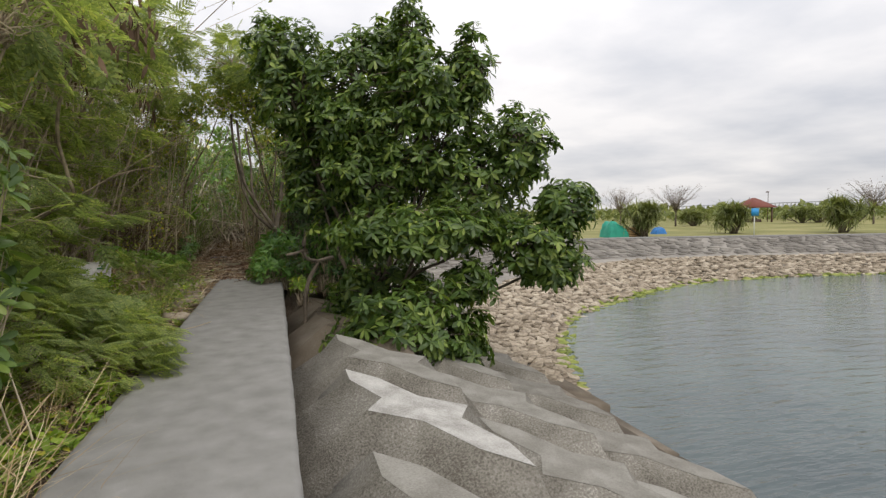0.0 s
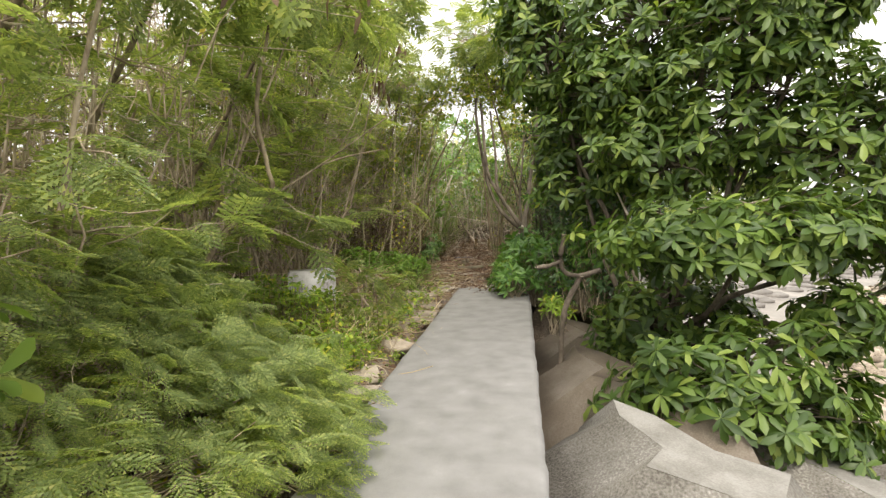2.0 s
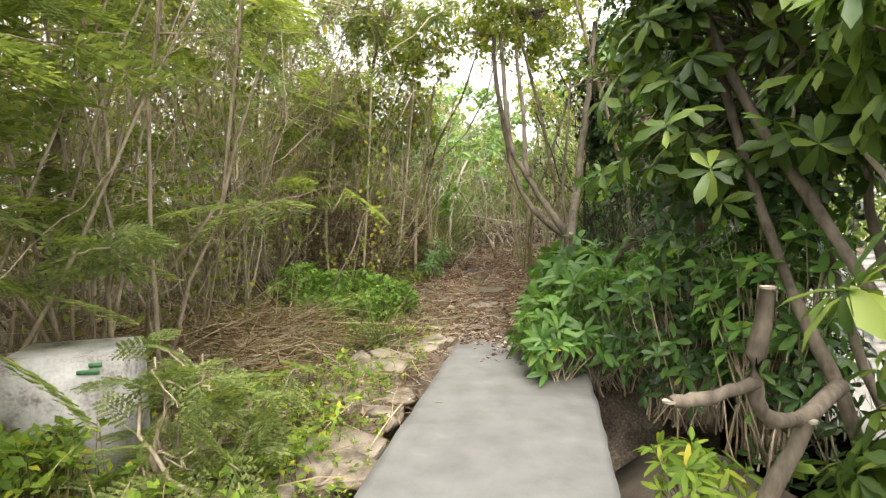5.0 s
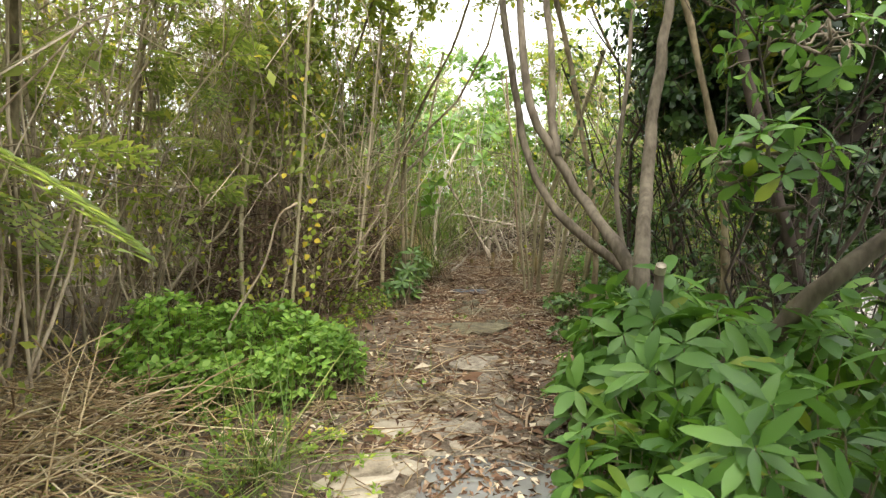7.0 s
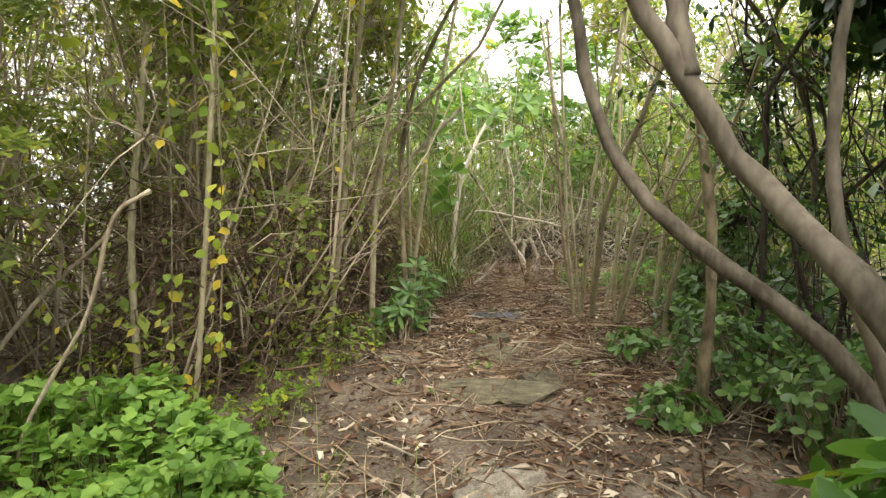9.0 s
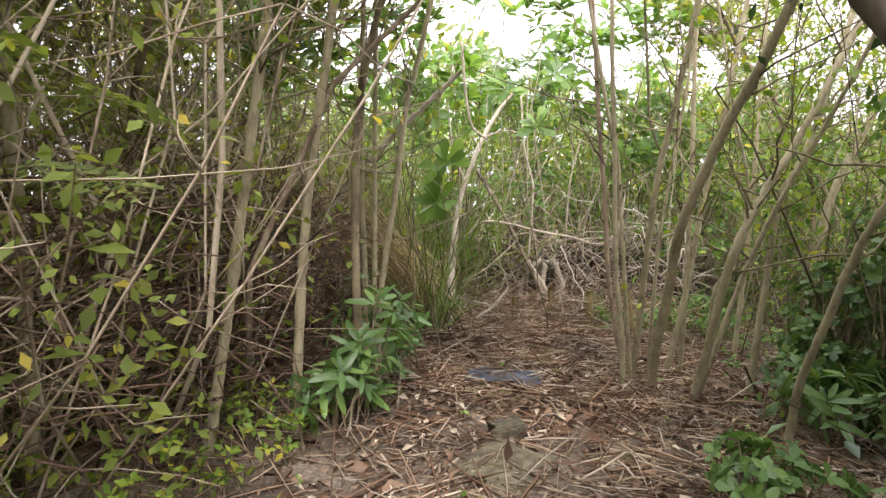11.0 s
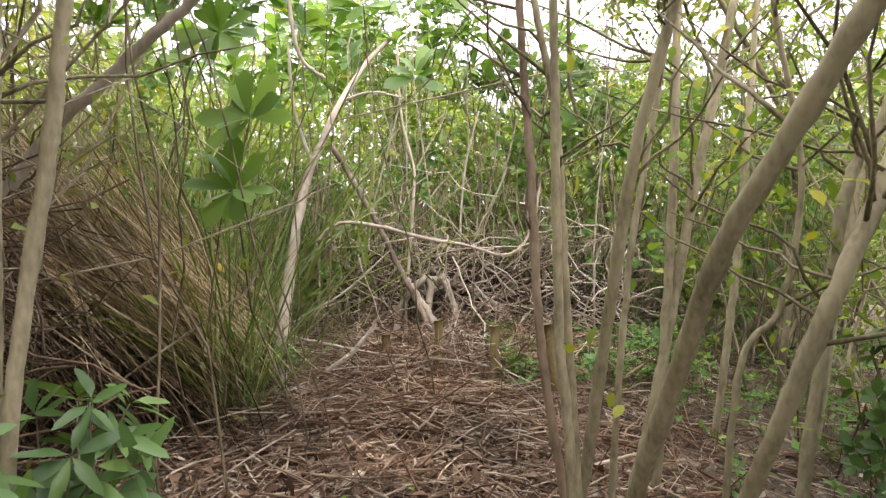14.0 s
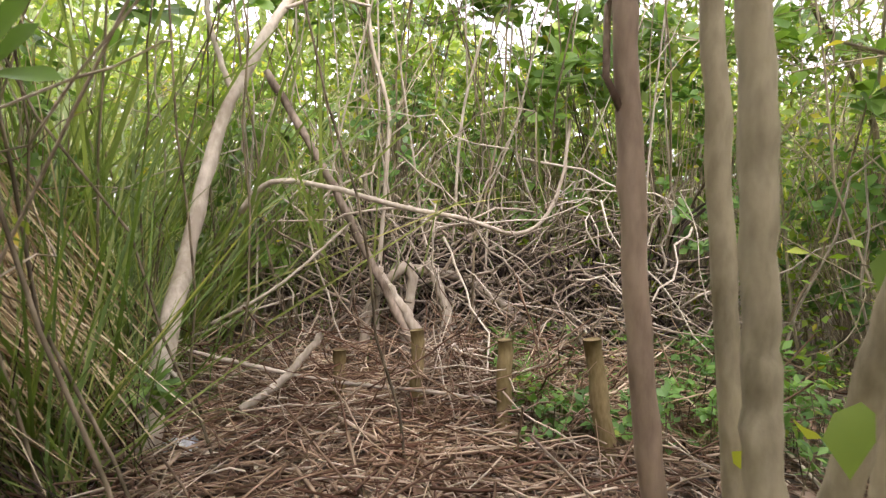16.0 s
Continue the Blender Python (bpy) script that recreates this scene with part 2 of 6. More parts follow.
def stone_mat(name, stops, scale=3.0, fine=60, rough=0.9, bumpy=0.5, island=0.0, grain=0.35):
    m, N, L, b = base_mat(name, rough, 0.25)
    n1 = noise_node(N, L, scale, 6)
    n2 = noise_node(N, L, fine, 4)
    a = N.new("ShaderNodeMath"); a.operation = "MULTIPLY_ADD"; a.inputs[1].default_value = grain
    L.new(n2.outputs[0], a.inputs[0])
    src = n1.outputs[0]
    if island:
        geo = N.new("ShaderNodeNewGeometry"); info = N.new("ShaderNodeObjectInfo")
        sm = N.new("ShaderNodeMath"); sm.operation = "ADD"; L.new(geo.outputs["Random Per Island"], sm.inputs[0]); L.new(info.outputs["Random"], sm.inputs[1])
        fr = N.new("ShaderNodeMath"); fr.operation = "FRACT"; L.new(sm.outputs[0], fr.inputs[0])
        iz = N.new("ShaderNodeMath"); iz.operation = "MULTIPLY_ADD"; iz.inputs[1].default_value = island; L.new(fr.outputs[0], iz.inputs[0]); L.new(src, iz.inputs[2])
        off = N.new("ShaderNodeMath"); off.operation = "SUBTRACT"; off.inputs[1].default_value = island / 2; L.new(iz.outputs[0], off.inputs[0])
        src = off.outputs[0]
    L.new(src, a.inputs[2])
    sub = N.new("ShaderNodeMath"); sub.operation = "SUBTRACT"; sub.inputs[1].default_value = grain / 2
    L.new(a.outputs[0], sub.inputs[0])
    r = ramp_node(N, stops)
    L.new(sub.outputs[0], r.inputs[0]); L.new(r.outputs[0], b.inputs["Base Color"])
    bump(N, L, b, a.outputs[0], bumpy, 0.015)
    return m


G = lambda k, c: tuple(k * v for v in c)
M_tree_leaf = leaf_mat("glossy_leaf", [(0.0, (0.034, 0.07, 0.014)), (0.45, (0.078, 0.14, 0.027)), (0.85, (0.145, 0.22, 0.046)), (1.0, (0.24, 0.31, 0.07))], 0.42, 0.3)
M_big_leaf = leaf_mat("broad_leaf", [(0.0, (0.07, 0.16, 0.04)), (0.6, (0.13, 0.27, 0.06)), (0.95, (0.19, 0.35, 0.08)), (1.0, (0.32, 0.38, 0.06))], 0.42, 0.32, 0.4)
M_feather = leaf_mat("feathery_leaf", [(0.0, (0.155, 0.205, 0.09)), (0.5, (0.255, 0.325, 0.14)), (0.85, (0.345, 0.41, 0.18)), (1.0, (0.46, 0.47, 0.2))], 0.6, 0.58, 0.15)
M_weed = leaf_mat("weed_leaf", [(0.0, (0.11, 0.19, 0.03)), (0.5, (0.19, 0.30, 0.045)), (0.88, (0.29, 0.39, 0.065)), (1.0, (0.52, 0.46, 0.06))], 0.55, 0.35, 0.25)
M_herb = leaf_mat("herb_leaf", [(0.0, (0.125, 0.245, 0.05)), (0.6, (0.215, 0.37, 0.08)), (1.0, (0.31, 0.46, 0.11))], 0.5, 0.35, 0.3)
M_thin_leaf = leaf_mat("thicket_leaf", [(0.0, (0.13, 0.175, 0.04)), (0.5, (0.21, 0.27, 0.065)), (0.9, (0.31, 0.36, 0.09)), (1.0, (0.58, 0.46, 0.09))], 0.55, 0.42, 0.25)
M_dark_leaf = leaf_mat("dark_round_leaf", [(0.0, (0.022, 0.055, 0.017)), (0.6, (0.045, 0.10, 0.028)), (1.0, (0.10, 0.175, 0.045))], 0.35, 0.15, 0.5)
M_pale_leaf = leaf_mat("beach_shrub_leaf", [(0.0, (0.09, 0.185, 0.04)), (0.6, (0.17, 0.30, 0.065)), (0.96, (0.25, 0.40, 0.10)), (1.0, (0.5, 0.42, 0.06))], 0.38, 0.4, 0.45)
M_mid_leaf = leaf_mat("undergrowth_leaf", [(0.0, (0.065, 0.135, 0.04)), (0.6, (0.12, 0.23, 0.065)), (1.0, (0.2, 0.32, 0.09))], 0.38, 0.25, 0.45)
M_yellow_leaf = leaf_mat("yellowing_vine_leaf", [(0.0, (0.2, 0.3, 0.05)), (0.5, (0.36, 0.4, 0.07)), (1.0, (0.62, 0.46, 0.07))], 0.5, 0.4, 0.25)
M_grass = leaf_mat("green_grass", [(0.0, (0.09, 0.15, 0.04)), (0.6, (0.17, 0.25, 0.07)), (1.0, (0.42, 0.42, 0.18))], 0.6, 0.3, 0.2)
M_straw = leaf_mat("dry_straw", [(0.0, (0.19, 0.12, 0.07)), (0.4, (0.38, 0.28, 0.17)), (0.8, (0.56, 0.45, 0.3)), (1.0, (0.74, 0.65, 0.48))], 0.8, 0.1, 0.15)
M_litter = leaf_mat("fallen_leaf", [(0.0, (0.07, 0.04, 0.028)), (0.48, (0.19, 0.115, 0.08)), (0.8, (0.35, 0.245, 0.175)), (1.0, (0.72, 0.64, 0.53))], 0.85, 0.05, 0.15)
M_dead_leaf = leaf_mat("dead_hanging_leaf", [(0.0, (0.07, 0.045, 0.03)), (1.0, (0.2, 0.14, 0.10))], 0.85, 0.1, 0.15)
M_bark = bark_mat("grey_brown_bark", (0.08, 0.065, 0.048), (0.26, 0.215, 0.165))
M_stem = bark_mat("thin_brown_stem", (0.22, 0.165, 0.11), (0.60, 0.50, 0.37), 50)
M_haze_leaf = leaf_mat("pale_grassy_leaf", [(0.0, (0.12, 0.175, 0.065)), (0.5, (0.21, 0.28, 0.11)), (0.9, (0.33, 0.40, 0.18)), (1.0, (0.58, 0.56, 0.35))], 0.45, 0.35, 0.35)
M_far_leaf = leaf_mat("dull_far_leaf", [(0.0, (0.11, 0.14, 0.055)), (0.6, (0.18, 0.215, 0.085)), (1.0, (0.27, 0.29, 0.13))], 0.6, 0.25, 0.2)
M_olive_stem = bark_mat("olive_stem", (0.085, 0.066, 0.04), (0.42, 0.34, 0.22), 26)
M_path_stem = bark_mat("smooth_tan_stem", (0.11, 0.092, 0.052), (0.44, 0.38, 0.245), 55)
M_pale_wood = bark_mat("pale_dead_wood", (0.34, 0.285, 0.215), (0.64, 0.565, 0.455), 40)
M_red_straw = leaf_mat("reddish_dry_straw", [(0.0, (0.12, 0.06, 0.04)), (0.45, (0.30, 0.20, 0.14)), (0.8, (0.50, 0.385, 0.285)), (1.0, (0.72, 0.63, 0.52))], 0.8, 0.05, 0.15)
# near-black straw colour: the shade beneath the dry grass, put into the material
M_shade_straw = leaf_mat("shade_dark_straw", [(0.0, (0.03, 0.02, 0.016)), (0.7, (0.09, 0.06, 0.045)), (1.0, (0.3, 0.22, 0.15))], 0.85, 0.05, 0.1)
M_grey_stick = bark_mat("grey_dry_stick", (0.12, 0.09, 0.065), (0.48, 0.39, 0.3), 40)
M_brown_twig = bark_mat("reddish_dead_twig", (0.07, 0.042, 0.03), (0.26, 0.175, 0.12), 40)
M_red_stem = bark_mat("reddish_brown_stem", (0.10, 0.065, 0.045), (0.40, 0.30, 0.21), 45)
M_dark_bark = bark_mat("dark_bark", (0.035, 0.026, 0.022), (0.11, 0.085, 0.07), 25)
M_peg = bark_mat("weathered_stake", (0.16, 0.12, 0.05), (0.36, 0.28, 0.14), 60)
M_concrete = stone_mat("worn_concrete", [(0.2, (0.165, 0.161, 0.15)), (0.5, (0.217, 0.213, 0.2)), (0.7, (0.243, 0.239, 0.226)), (0.9, (0.34, 0.335, 0.318))], 4.0, 190, 0.92, 0.1, grain=0.55)
M_block = stone_mat("rough_block_concrete", [(0.2, (0.10, 0.09, 0.073)), (0.42, (0.18, 0.168, 0.142)), (0.6, (0.235, 0.222, 0.192)), (0.8, (0.38, 0.36, 0.32))], 1.6, 50, 0.95, 0.8, 0.1, grain=1.0)
M_block_top = stone_mat("worn_pale_top", [(0.25, (0.22, 0.21, 0.19)), (0.5, (0.37, 0.36, 0.335)), (0.75, (0.52, 0.51, 0.48))], 3.5, 60, 0.9, 0.4, grain=0.6)
M_block_dim = stone_mat("worn_grey_top", [(0.25, (0.14, 0.13, 0.11)), (0.5, (0.21, 0.20, 0.175)), (0.75, (0.29, 0.28, 0.25))], 3.0, 60, 0.9, 0.5, 0.15, grain=0.6)
# tide-dark bed and beams; on blocks below the tree, painted shade and algae
M_toe_shade = stone_mat("tide_and_shade_dark_concrete", [(0.25, (0.07, 0.055, 0.04)), (0.55, (0.14, 0.115, 0.085)), (0.8, (0.24, 0.21, 0.17))], 1.5, 60, 0.8, 0.5, 0.2)
M_rubble = stone_mat("pale_limestone", [(0.2, (0.13, 0.105, 0.075)), (0.45, (0.31, 0.26, 0.195)), (0.8, (0.48, 0.42, 0.33))], 2.2, 30, 0.95, 0.9, 0.35)
M_algae = stone_mat("algae_stone", [(0.2, (0.09, 0.11, 0.03)), (0.5, (0.2, 0.24, 0.05)), (0.8, (0.33, 0.34, 0.12))], 2.2, 30, 0.8, 0.8, 0.3)
M_masonry = stone_mat("grey_masonry", [(0.2, (0.11, 0.10, 0.088)), (0.5, (0.20, 0.186, 0.164)), (0.8, (0.31, 0.29, 0.255))], 0.7, 14, 0.95, 0.6, 0.25)
M_soil = stone_mat("litter_soil", [(0.2, (0.035, 0.026, 0.02)), (0.45, (0.115, 0.088, 0.064)), (0.62, (0.20, 0.158, 0.118)), (0.8, (0.38, 0.32, 0.25))], 2.2, 45, 0.95, 1.0, grain=0.7)
M_soil_stone = stone_mat("earthy_stone", [(0.2, (0.06, 0.05, 0.04)), (0.45, (0.19, 0.155, 0.12)), (0.75, (0.40, 0.35, 0.28))], 6.0, 45, 0.95, 0.9, 0.2, grain=0.7)
M_ledge = stone_mat("mossy_earthy_ledge", [(0.2, (0.045, 0.038, 0.025)), (0.45, (0.12, 0.10, 0.07)), (0.6, (0.17, 0.15, 0.09)), (0.8, (0.28, 0.24, 0.17))], 7.0, 50, 0.95, 1.0, 0.15, grain=0.7)
M_lawn = stone_mat("dry_lawn", [(0.25, (0.13, 0.14, 0.04)), (0.5, (0.20, 0.195, 0.07)), (0.75, (0.30, 0.27, 0.12))], 0.25, 6, 0.95, 0.4)
M_white_block = stone_mat("weathered_white_block", [(0.28, (0.16, 0.14, 0.12)), (0.45, (0.45, 0.43, 0.40)), (0.7, (0.66, 0.65, 0.62))], 5, 50, 0.85, 0.4)


def plain(name, c, rough=0.6, vary=0.25, scale=12):
    return stone_mat(name, [(0.25, G(1 - vary, c)), (0.75, G(1 + vary, c))], scale, 80, rough, 0.2)


M_plastic = plain("dark_plastic_sheet", (0.05, 0.055, 0.075), 0.35)
M_white = plain("white_plastic_scrap", (0.7, 0.72, 0.72), 0.4, 0.1)
M_green_tarp = plain("green_tarp", (0.02, 0.27, 0.19), 0.5, 0.2, 3)
M_blue_tarp = plain("blue_tarp", (0.03, 0.16, 0.42), 0.5, 0.2, 3)
M_tan = plain("tan_crate_wood", (0.42, 0.27, 0.13), 0.8, 0.2, 4)
M_roof = plain("red_brown_roof_tile", (0.17, 0.06, 0.045), 0.8, 0.2, 6)
M_post = plain("brown_post", (0.12, 0.08, 0.06), 0.7)
M_sign = plain("blue_sign_face", (0.03, 0.26, 0.55), 0.4, 0.08)
M_metal = plain("grey_painted_metal", (0.35, 0.36, 0.37), 0.5, 0.1)
M_bridge = plain("bridge_concrete", (0.33, 0.34, 0.34), 0.85, 0.12, 0.3)
M_flower = plain("white_petal", (0.75, 0.74, 0.68), 0.6, 0.08)
M_paint_green = plain("faded_green_paint", (0.10, 0.28, 0.12), 0.7)

# water: dark bed, clear shiny skin, small waves
M_water, N, L, b = base_mat("sea_water", 0.06, 0.5)
tint = noise_node(N, L, 0.16, 3)
tr_ = ramp_node(N, [(0.3, (0.045, 0.065, 0.068)), (0.7, (0.085, 0.12, 0.11))])
L.new(tint.outputs[0], tr_.inputs[0]); L.new(tr_.outputs[0], b.inputs["Base Color"])
wv = noise_node(N, L, 1.5, 5, stretch=(0.8, 2.2, 1))
bump(N, L, b, wv.outputs[0], 0.6, 0.14)

# ---------------- solids ----------------
def box_vt(x0, x1, y0, y1, z0, z1):
    V = np.array([(x, y, z) for x in (x0, x1) for y in (y0, y1) for z in (z0, z1)], float)
    T = np.array([(0, 1, 3), (0, 3, 2), (4, 6, 7), (4, 7, 5), (0, 4, 5), (0, 5, 1), (2, 3, 7), (2, 7, 6), (0, 2, 6), (0, 6, 4), (1, 5, 7), (1, 7, 3)])
    return V, T


def rock(seed, cuts=2, rough=0.22):
    """A worn boulder about 1 across."""
    g = np.random.default_rng(seed)
    bm = bmesh.new()
    bmesh.ops.create_cube(bm, size=1)
    bmesh.ops.subdivide_edges(bm, edges=bm.edges, cuts=1, use_grid_fill=True)
    bmesh.ops.triangulate(bm, faces=bm.faces)
    V = np.array([v.co for v in bm.verts]); T = np.array([[v.index for v in f.verts] for f in bm.faces])
    bm.free()
    V = V * 0.72 + 0.28 * unit(V) * 0.62
    V += g.normal(0, rough * 0.4, V.shape)
    return V, T


def grid_vt(xs, ys, height):
    X, Y = np.meshgrid(xs, ys, indexing="ij")
    V = np.stack([X, Y, height(X, Y)], -1).reshape(-1, 3)
    n, m = len(xs), len(ys)
    i = (np.arange(n - 1)[:, None] * m + np.arange(m - 1)[None]).ravel()
    return V, np.concatenate([np.stack([i, i + m, i + m + 1], -1), np.stack([i, i + m + 1, i + 1], -1)])


def ripple(X, Y, s=1.0, seed=0.0):
    return (np.sin(X * 1.7 * s + seed) * np.cos(Y * 1.3 * s + 1.3 * seed) + 0.5 * np.sin(X * 4.1 * s + Y * 3.3 * s + seed) + 0.3 * np.cos(X * 9.3 * s - Y * 7.7 * s)) / 1.8


# ---------------- shore ----------------
WATER_Z = -2.3
waterline = spline([(6.0, 9.6), (6.4, 10.5), (7.7, 13.4), (9.85, 16.8), (14.2, 20.1), (20.8, 23.3), (27, 23.6), (33, 22.6), (46, 19), (80, 8), (160, -25)], 160)
crest = spline([(1.6, 12.6), (1.65, 13.8), (2.2, 16.5), (4.6, 22), (9.5, 28.5), (14.5, 31.8), (21.5, 33.4), (28.5, 32.2), (36, 30), (50, 26), (84, 16), (164, -15)], 160)
crest_z = -0.5 * np.clip((crest[:, 1] - 14) / 14 + crest[:, 0] / 40, 0, 1)


def land(X, Y):
    """True where the ground lies landward of the crest."""
    top = int(crest[:, 1].argmax())
    cx, cy = crest[:, 0], crest[:, 1]
    west = X < np.interp(Y, np.concatenate([[13.3, 13.6], cy[8:top]]), np.concatenate([[0.2, 1.7], cx[8:top]])) - 0.25
    north = (X > cx[8]) & (Y > np.interp(X, cx, cy) + 0.3)
    return west & (Y < cy[top]) | north | (Y >= cy[top])


def ground_z(X, Y):
    z = -0.03 + 0.035 * ripple(X, Y, 1.0)
    z = z + 0.25 * np.clip((-X - 3.2) / 4, 0, 1) - 0.05 * ((X < -1.3) & (Y < 14.5))
    z = z * np.clip((60 - np.hypot(X, Y - 15)) / 30, 0, 1) - 0.62 * np.clip((np.hypot(X, Y - 15) - 14) / 14, 0, 1)
    z = np.where((X > -1.45) & (X < 0.2) & (Y < 14.4), -0.4, z)
    return np.where(land(X, Y), z, -3.4)


xs = np.concatenate([np.linspace(-900, -40, 12), np.linspace(-34, -8, 16), np.linspace(-7, 6, 90), np.linspace(6.4, 60, 40), np.linspace(70, 1200, 18)])
ys = np.concatenate([np.linspace(-300, -30, 8), np.linspace(-25, 2, 16), np.linspace(2.3, 30, 120), np.linspace(30.4, 60, 25), np.linspace(66, 2500, 24)])
single("ground", grid_vt(xs, ys, ground_z), M_soil, "brown soil with leaf litter under the thicket", "ground", kind="structure")
single("water", grid_vt(np.linspace(0.3, 900, 60), np.linspace(-300, 36, 60), lambda X, Y: np.full_like(X, WATER_Z)), M_water, "calm grey-green sea water in a small bay", "water", kind="structure")
lawn_x = np.concatenate([np.linspace(12, 60, 50), np.linspace(64, 900, 12)])
single("lawn", grid_vt(lawn_x, np.concatenate([np.linspace(0, 30, 40), np.linspace(34, 700, 10)]), lambda X, Y: -0.52 + 0.04 * ripple(X, Y, .3)), M_lawn, "yellowish mown lawn behind the far bank", "lawn", kind="structure")
lw = bpy.data.objects["lawn"].data
co = np.zeros(len(lw.vertices) * 3, np.float32); lw.vertices.foreach_get("co", co); co = co.reshape(-1, 3)
co[:, 1] += np.interp(co[:, 0], crest[:, 0], crest[:, 1]) + 0.5
lw.vertices.foreach_set("co", co.ravel()); lw.update()

# sea wall with a slightly worn edge
wy = np.linspace(-12, 14.75, 140)
prof = [(-1.38, -1.0), (-1.385, -0.05), (-1.36, -0.006), (-1.30, 0.0), (-1.0, 0.002), (-0.6, 0.004), (-0.2, 0.003), (0.03, 0.0), (0.07, -0.012), (0.085, -0.05), (0.10, -2.2)]
V, T = [], []
g = np.random.default_rng(3)
for y in wy:
    for k, (x, z) in enumerate(prof):
        edge = k in (1, 2, 3, 7, 8, 9)
        V.append((x + (g.normal(0, 0.006) if edge else 0), y, z + (g.normal(0, 0.0025) if 1 < k < 9 else 0)))
n = len(prof)
for i in range(len(wy) - 1):
    for k in range(n - 1):
        a = i * n + k
        T += [(a, a + n, a + n + 1), (a, a + n + 1, a + 1)]
last = (len(wy) - 1) * n
T += [(last + k, last, last + k + 1) for k in range(1, n - 1)]
sea_wall = single("sea_wall", (np.array(V), np.array(T)), M_concrete, "pale grey worn concrete sea wall with a flat top", "sea wall", kind="structure")

# far bank: sloping skin under the stones
STEP = ([-0.6, -0.12, 0.0, 0.42, 0.5, 0.56, 0.99, 1.05], [-3.6, -2.62, -2.4, -1.5, -1.4, -1.36, 0.0, 0.06])


def bank_z(f, top):
    """Height on the bank; the upper slope ends at top."""
    z = np.interp(f, *STEP)
    return np.where(f > 0.56, -1.36 + (z + 1.36) * (top + 1.36) / 1.36, z)


P = np.stack([np.concatenate([waterline * (1 - f) + crest * f, bank_z(np.full(len(crest), f), crest_z)[:, None]], 1) for f in (-0.6, -0.12, 0.0, 0.2, 0.42, 0.5, 0.56, 0.75, 0.99, 1.05)], 1)
n, m = P.shape[:2]
i = (np.arange(n - 1)[:, None] * m + np.arange(m - 1)[None]).ravel()
revetment = single("revetment", (P.reshape(-1, 3), np.concatenate([np.stack([i, i + m, i + m + 1], -1), np.stack([i, i + m + 1, i + 1], -1)])), M_masonry, "sloping stone revetment round the bay", "revetment", kind="structure")


def bank_at(s, f):
    """A place on the bank: s along the shore, f from the waterline to the crest."""
    i = np.clip(s * (len(waterline) - 1), 0, len(waterline) - 1.001)
    k = i.astype(int); q = (i - k)[:, None]
    w = waterline[k] * (1 - q) + waterline[k + 1] * q
    c = crest[k] * (1 - q) + crest[k + 1] * q
    z = bank_z(f, crest_z[k])
    return np.concatenate([w * (1 - f[:, None]) + c * f[:, None], z[:, None]], 1), unit(c - w)


# rubble stones: near ones one by one, far ones joined
rocks = [rock(s) for s in range(6)]
rock_mesh = [mesh_of("stone", *r, M_rubble, False) for r in rocks]
algae_mesh = [mesh_of("stone", *r, M_algae, False) for r in rocks]
g = np.random.default_rng(11)
arc = np.concatenate([[0], np.hypot(*np.diff(waterline, axis=0).T).cumsum()]); total = arc[-1]
far_chunks, far_algae, count = [], [], 0
L0 = 0.4
while L0 < 62:
    s = np.interp(L0, arc, np.linspace(0, 1, len(arc)))
    dist = L0
    size = 0.26 if dist < 14 else 0.31
    width = float(np.hypot(*(bank_at(np.array([s]), np.array([0.42]))[0] - bank_at(np.array([s]), np.array([0.0]))[0])[0][:2]))
    rows_ = max(3, int((width + 0.9) / size))
    for j in range(rows_):
        f = -0.10 + 0.56 * (j + g.uniform(0.2, 0.8)) / rows_
        p, d = bank_at(np.array([s + g.uniform(-.3, .3) * size / total]), np.array([f]))
        p = p[0]; k = int(g.integers(6))
        sc = np.array([size * g.uniform(.9, 1.4), size * g.uniform(.8, 1.15), size * g.uniform(.32, .5)])
        rz = math.atan2(d[0][1], d[0][0]) + g.normal(0, .5)
        green = f < 0.035 + g.uniform(-.035, .04)
        M = Matrix.Translation(p + np.array([0, 0, 0.02])) @ Euler((g.normal(0, .2), g.normal(0, .2), rz)).to_matrix().to_4x4() @ Matrix.Diagonal((*sc, 1))
        if dist < 13 and count < 290:
            ob = new("stone", (algae_mesh if green else rock_mesh)[k]); ob.parent = revetment; ob.matrix_basis = M; count += 1
        else:
            A = np.array(M)
            (far_algae if green else far_chunks).append((rocks[k][0] @ A[:3, :3].T + A[:3, 3], rocks[k][1]))
    L0 += size * 0.92
part("rubble", join(*far_chunks), M_rubble, revetment, "pale limestone rubble", False, "stuff")
part("algae_rubble", join(*far_algae), M_algae, revetment, "algae-green stones at the waterline", False, "stuff")

# masonry on the upper slope
chunks = []
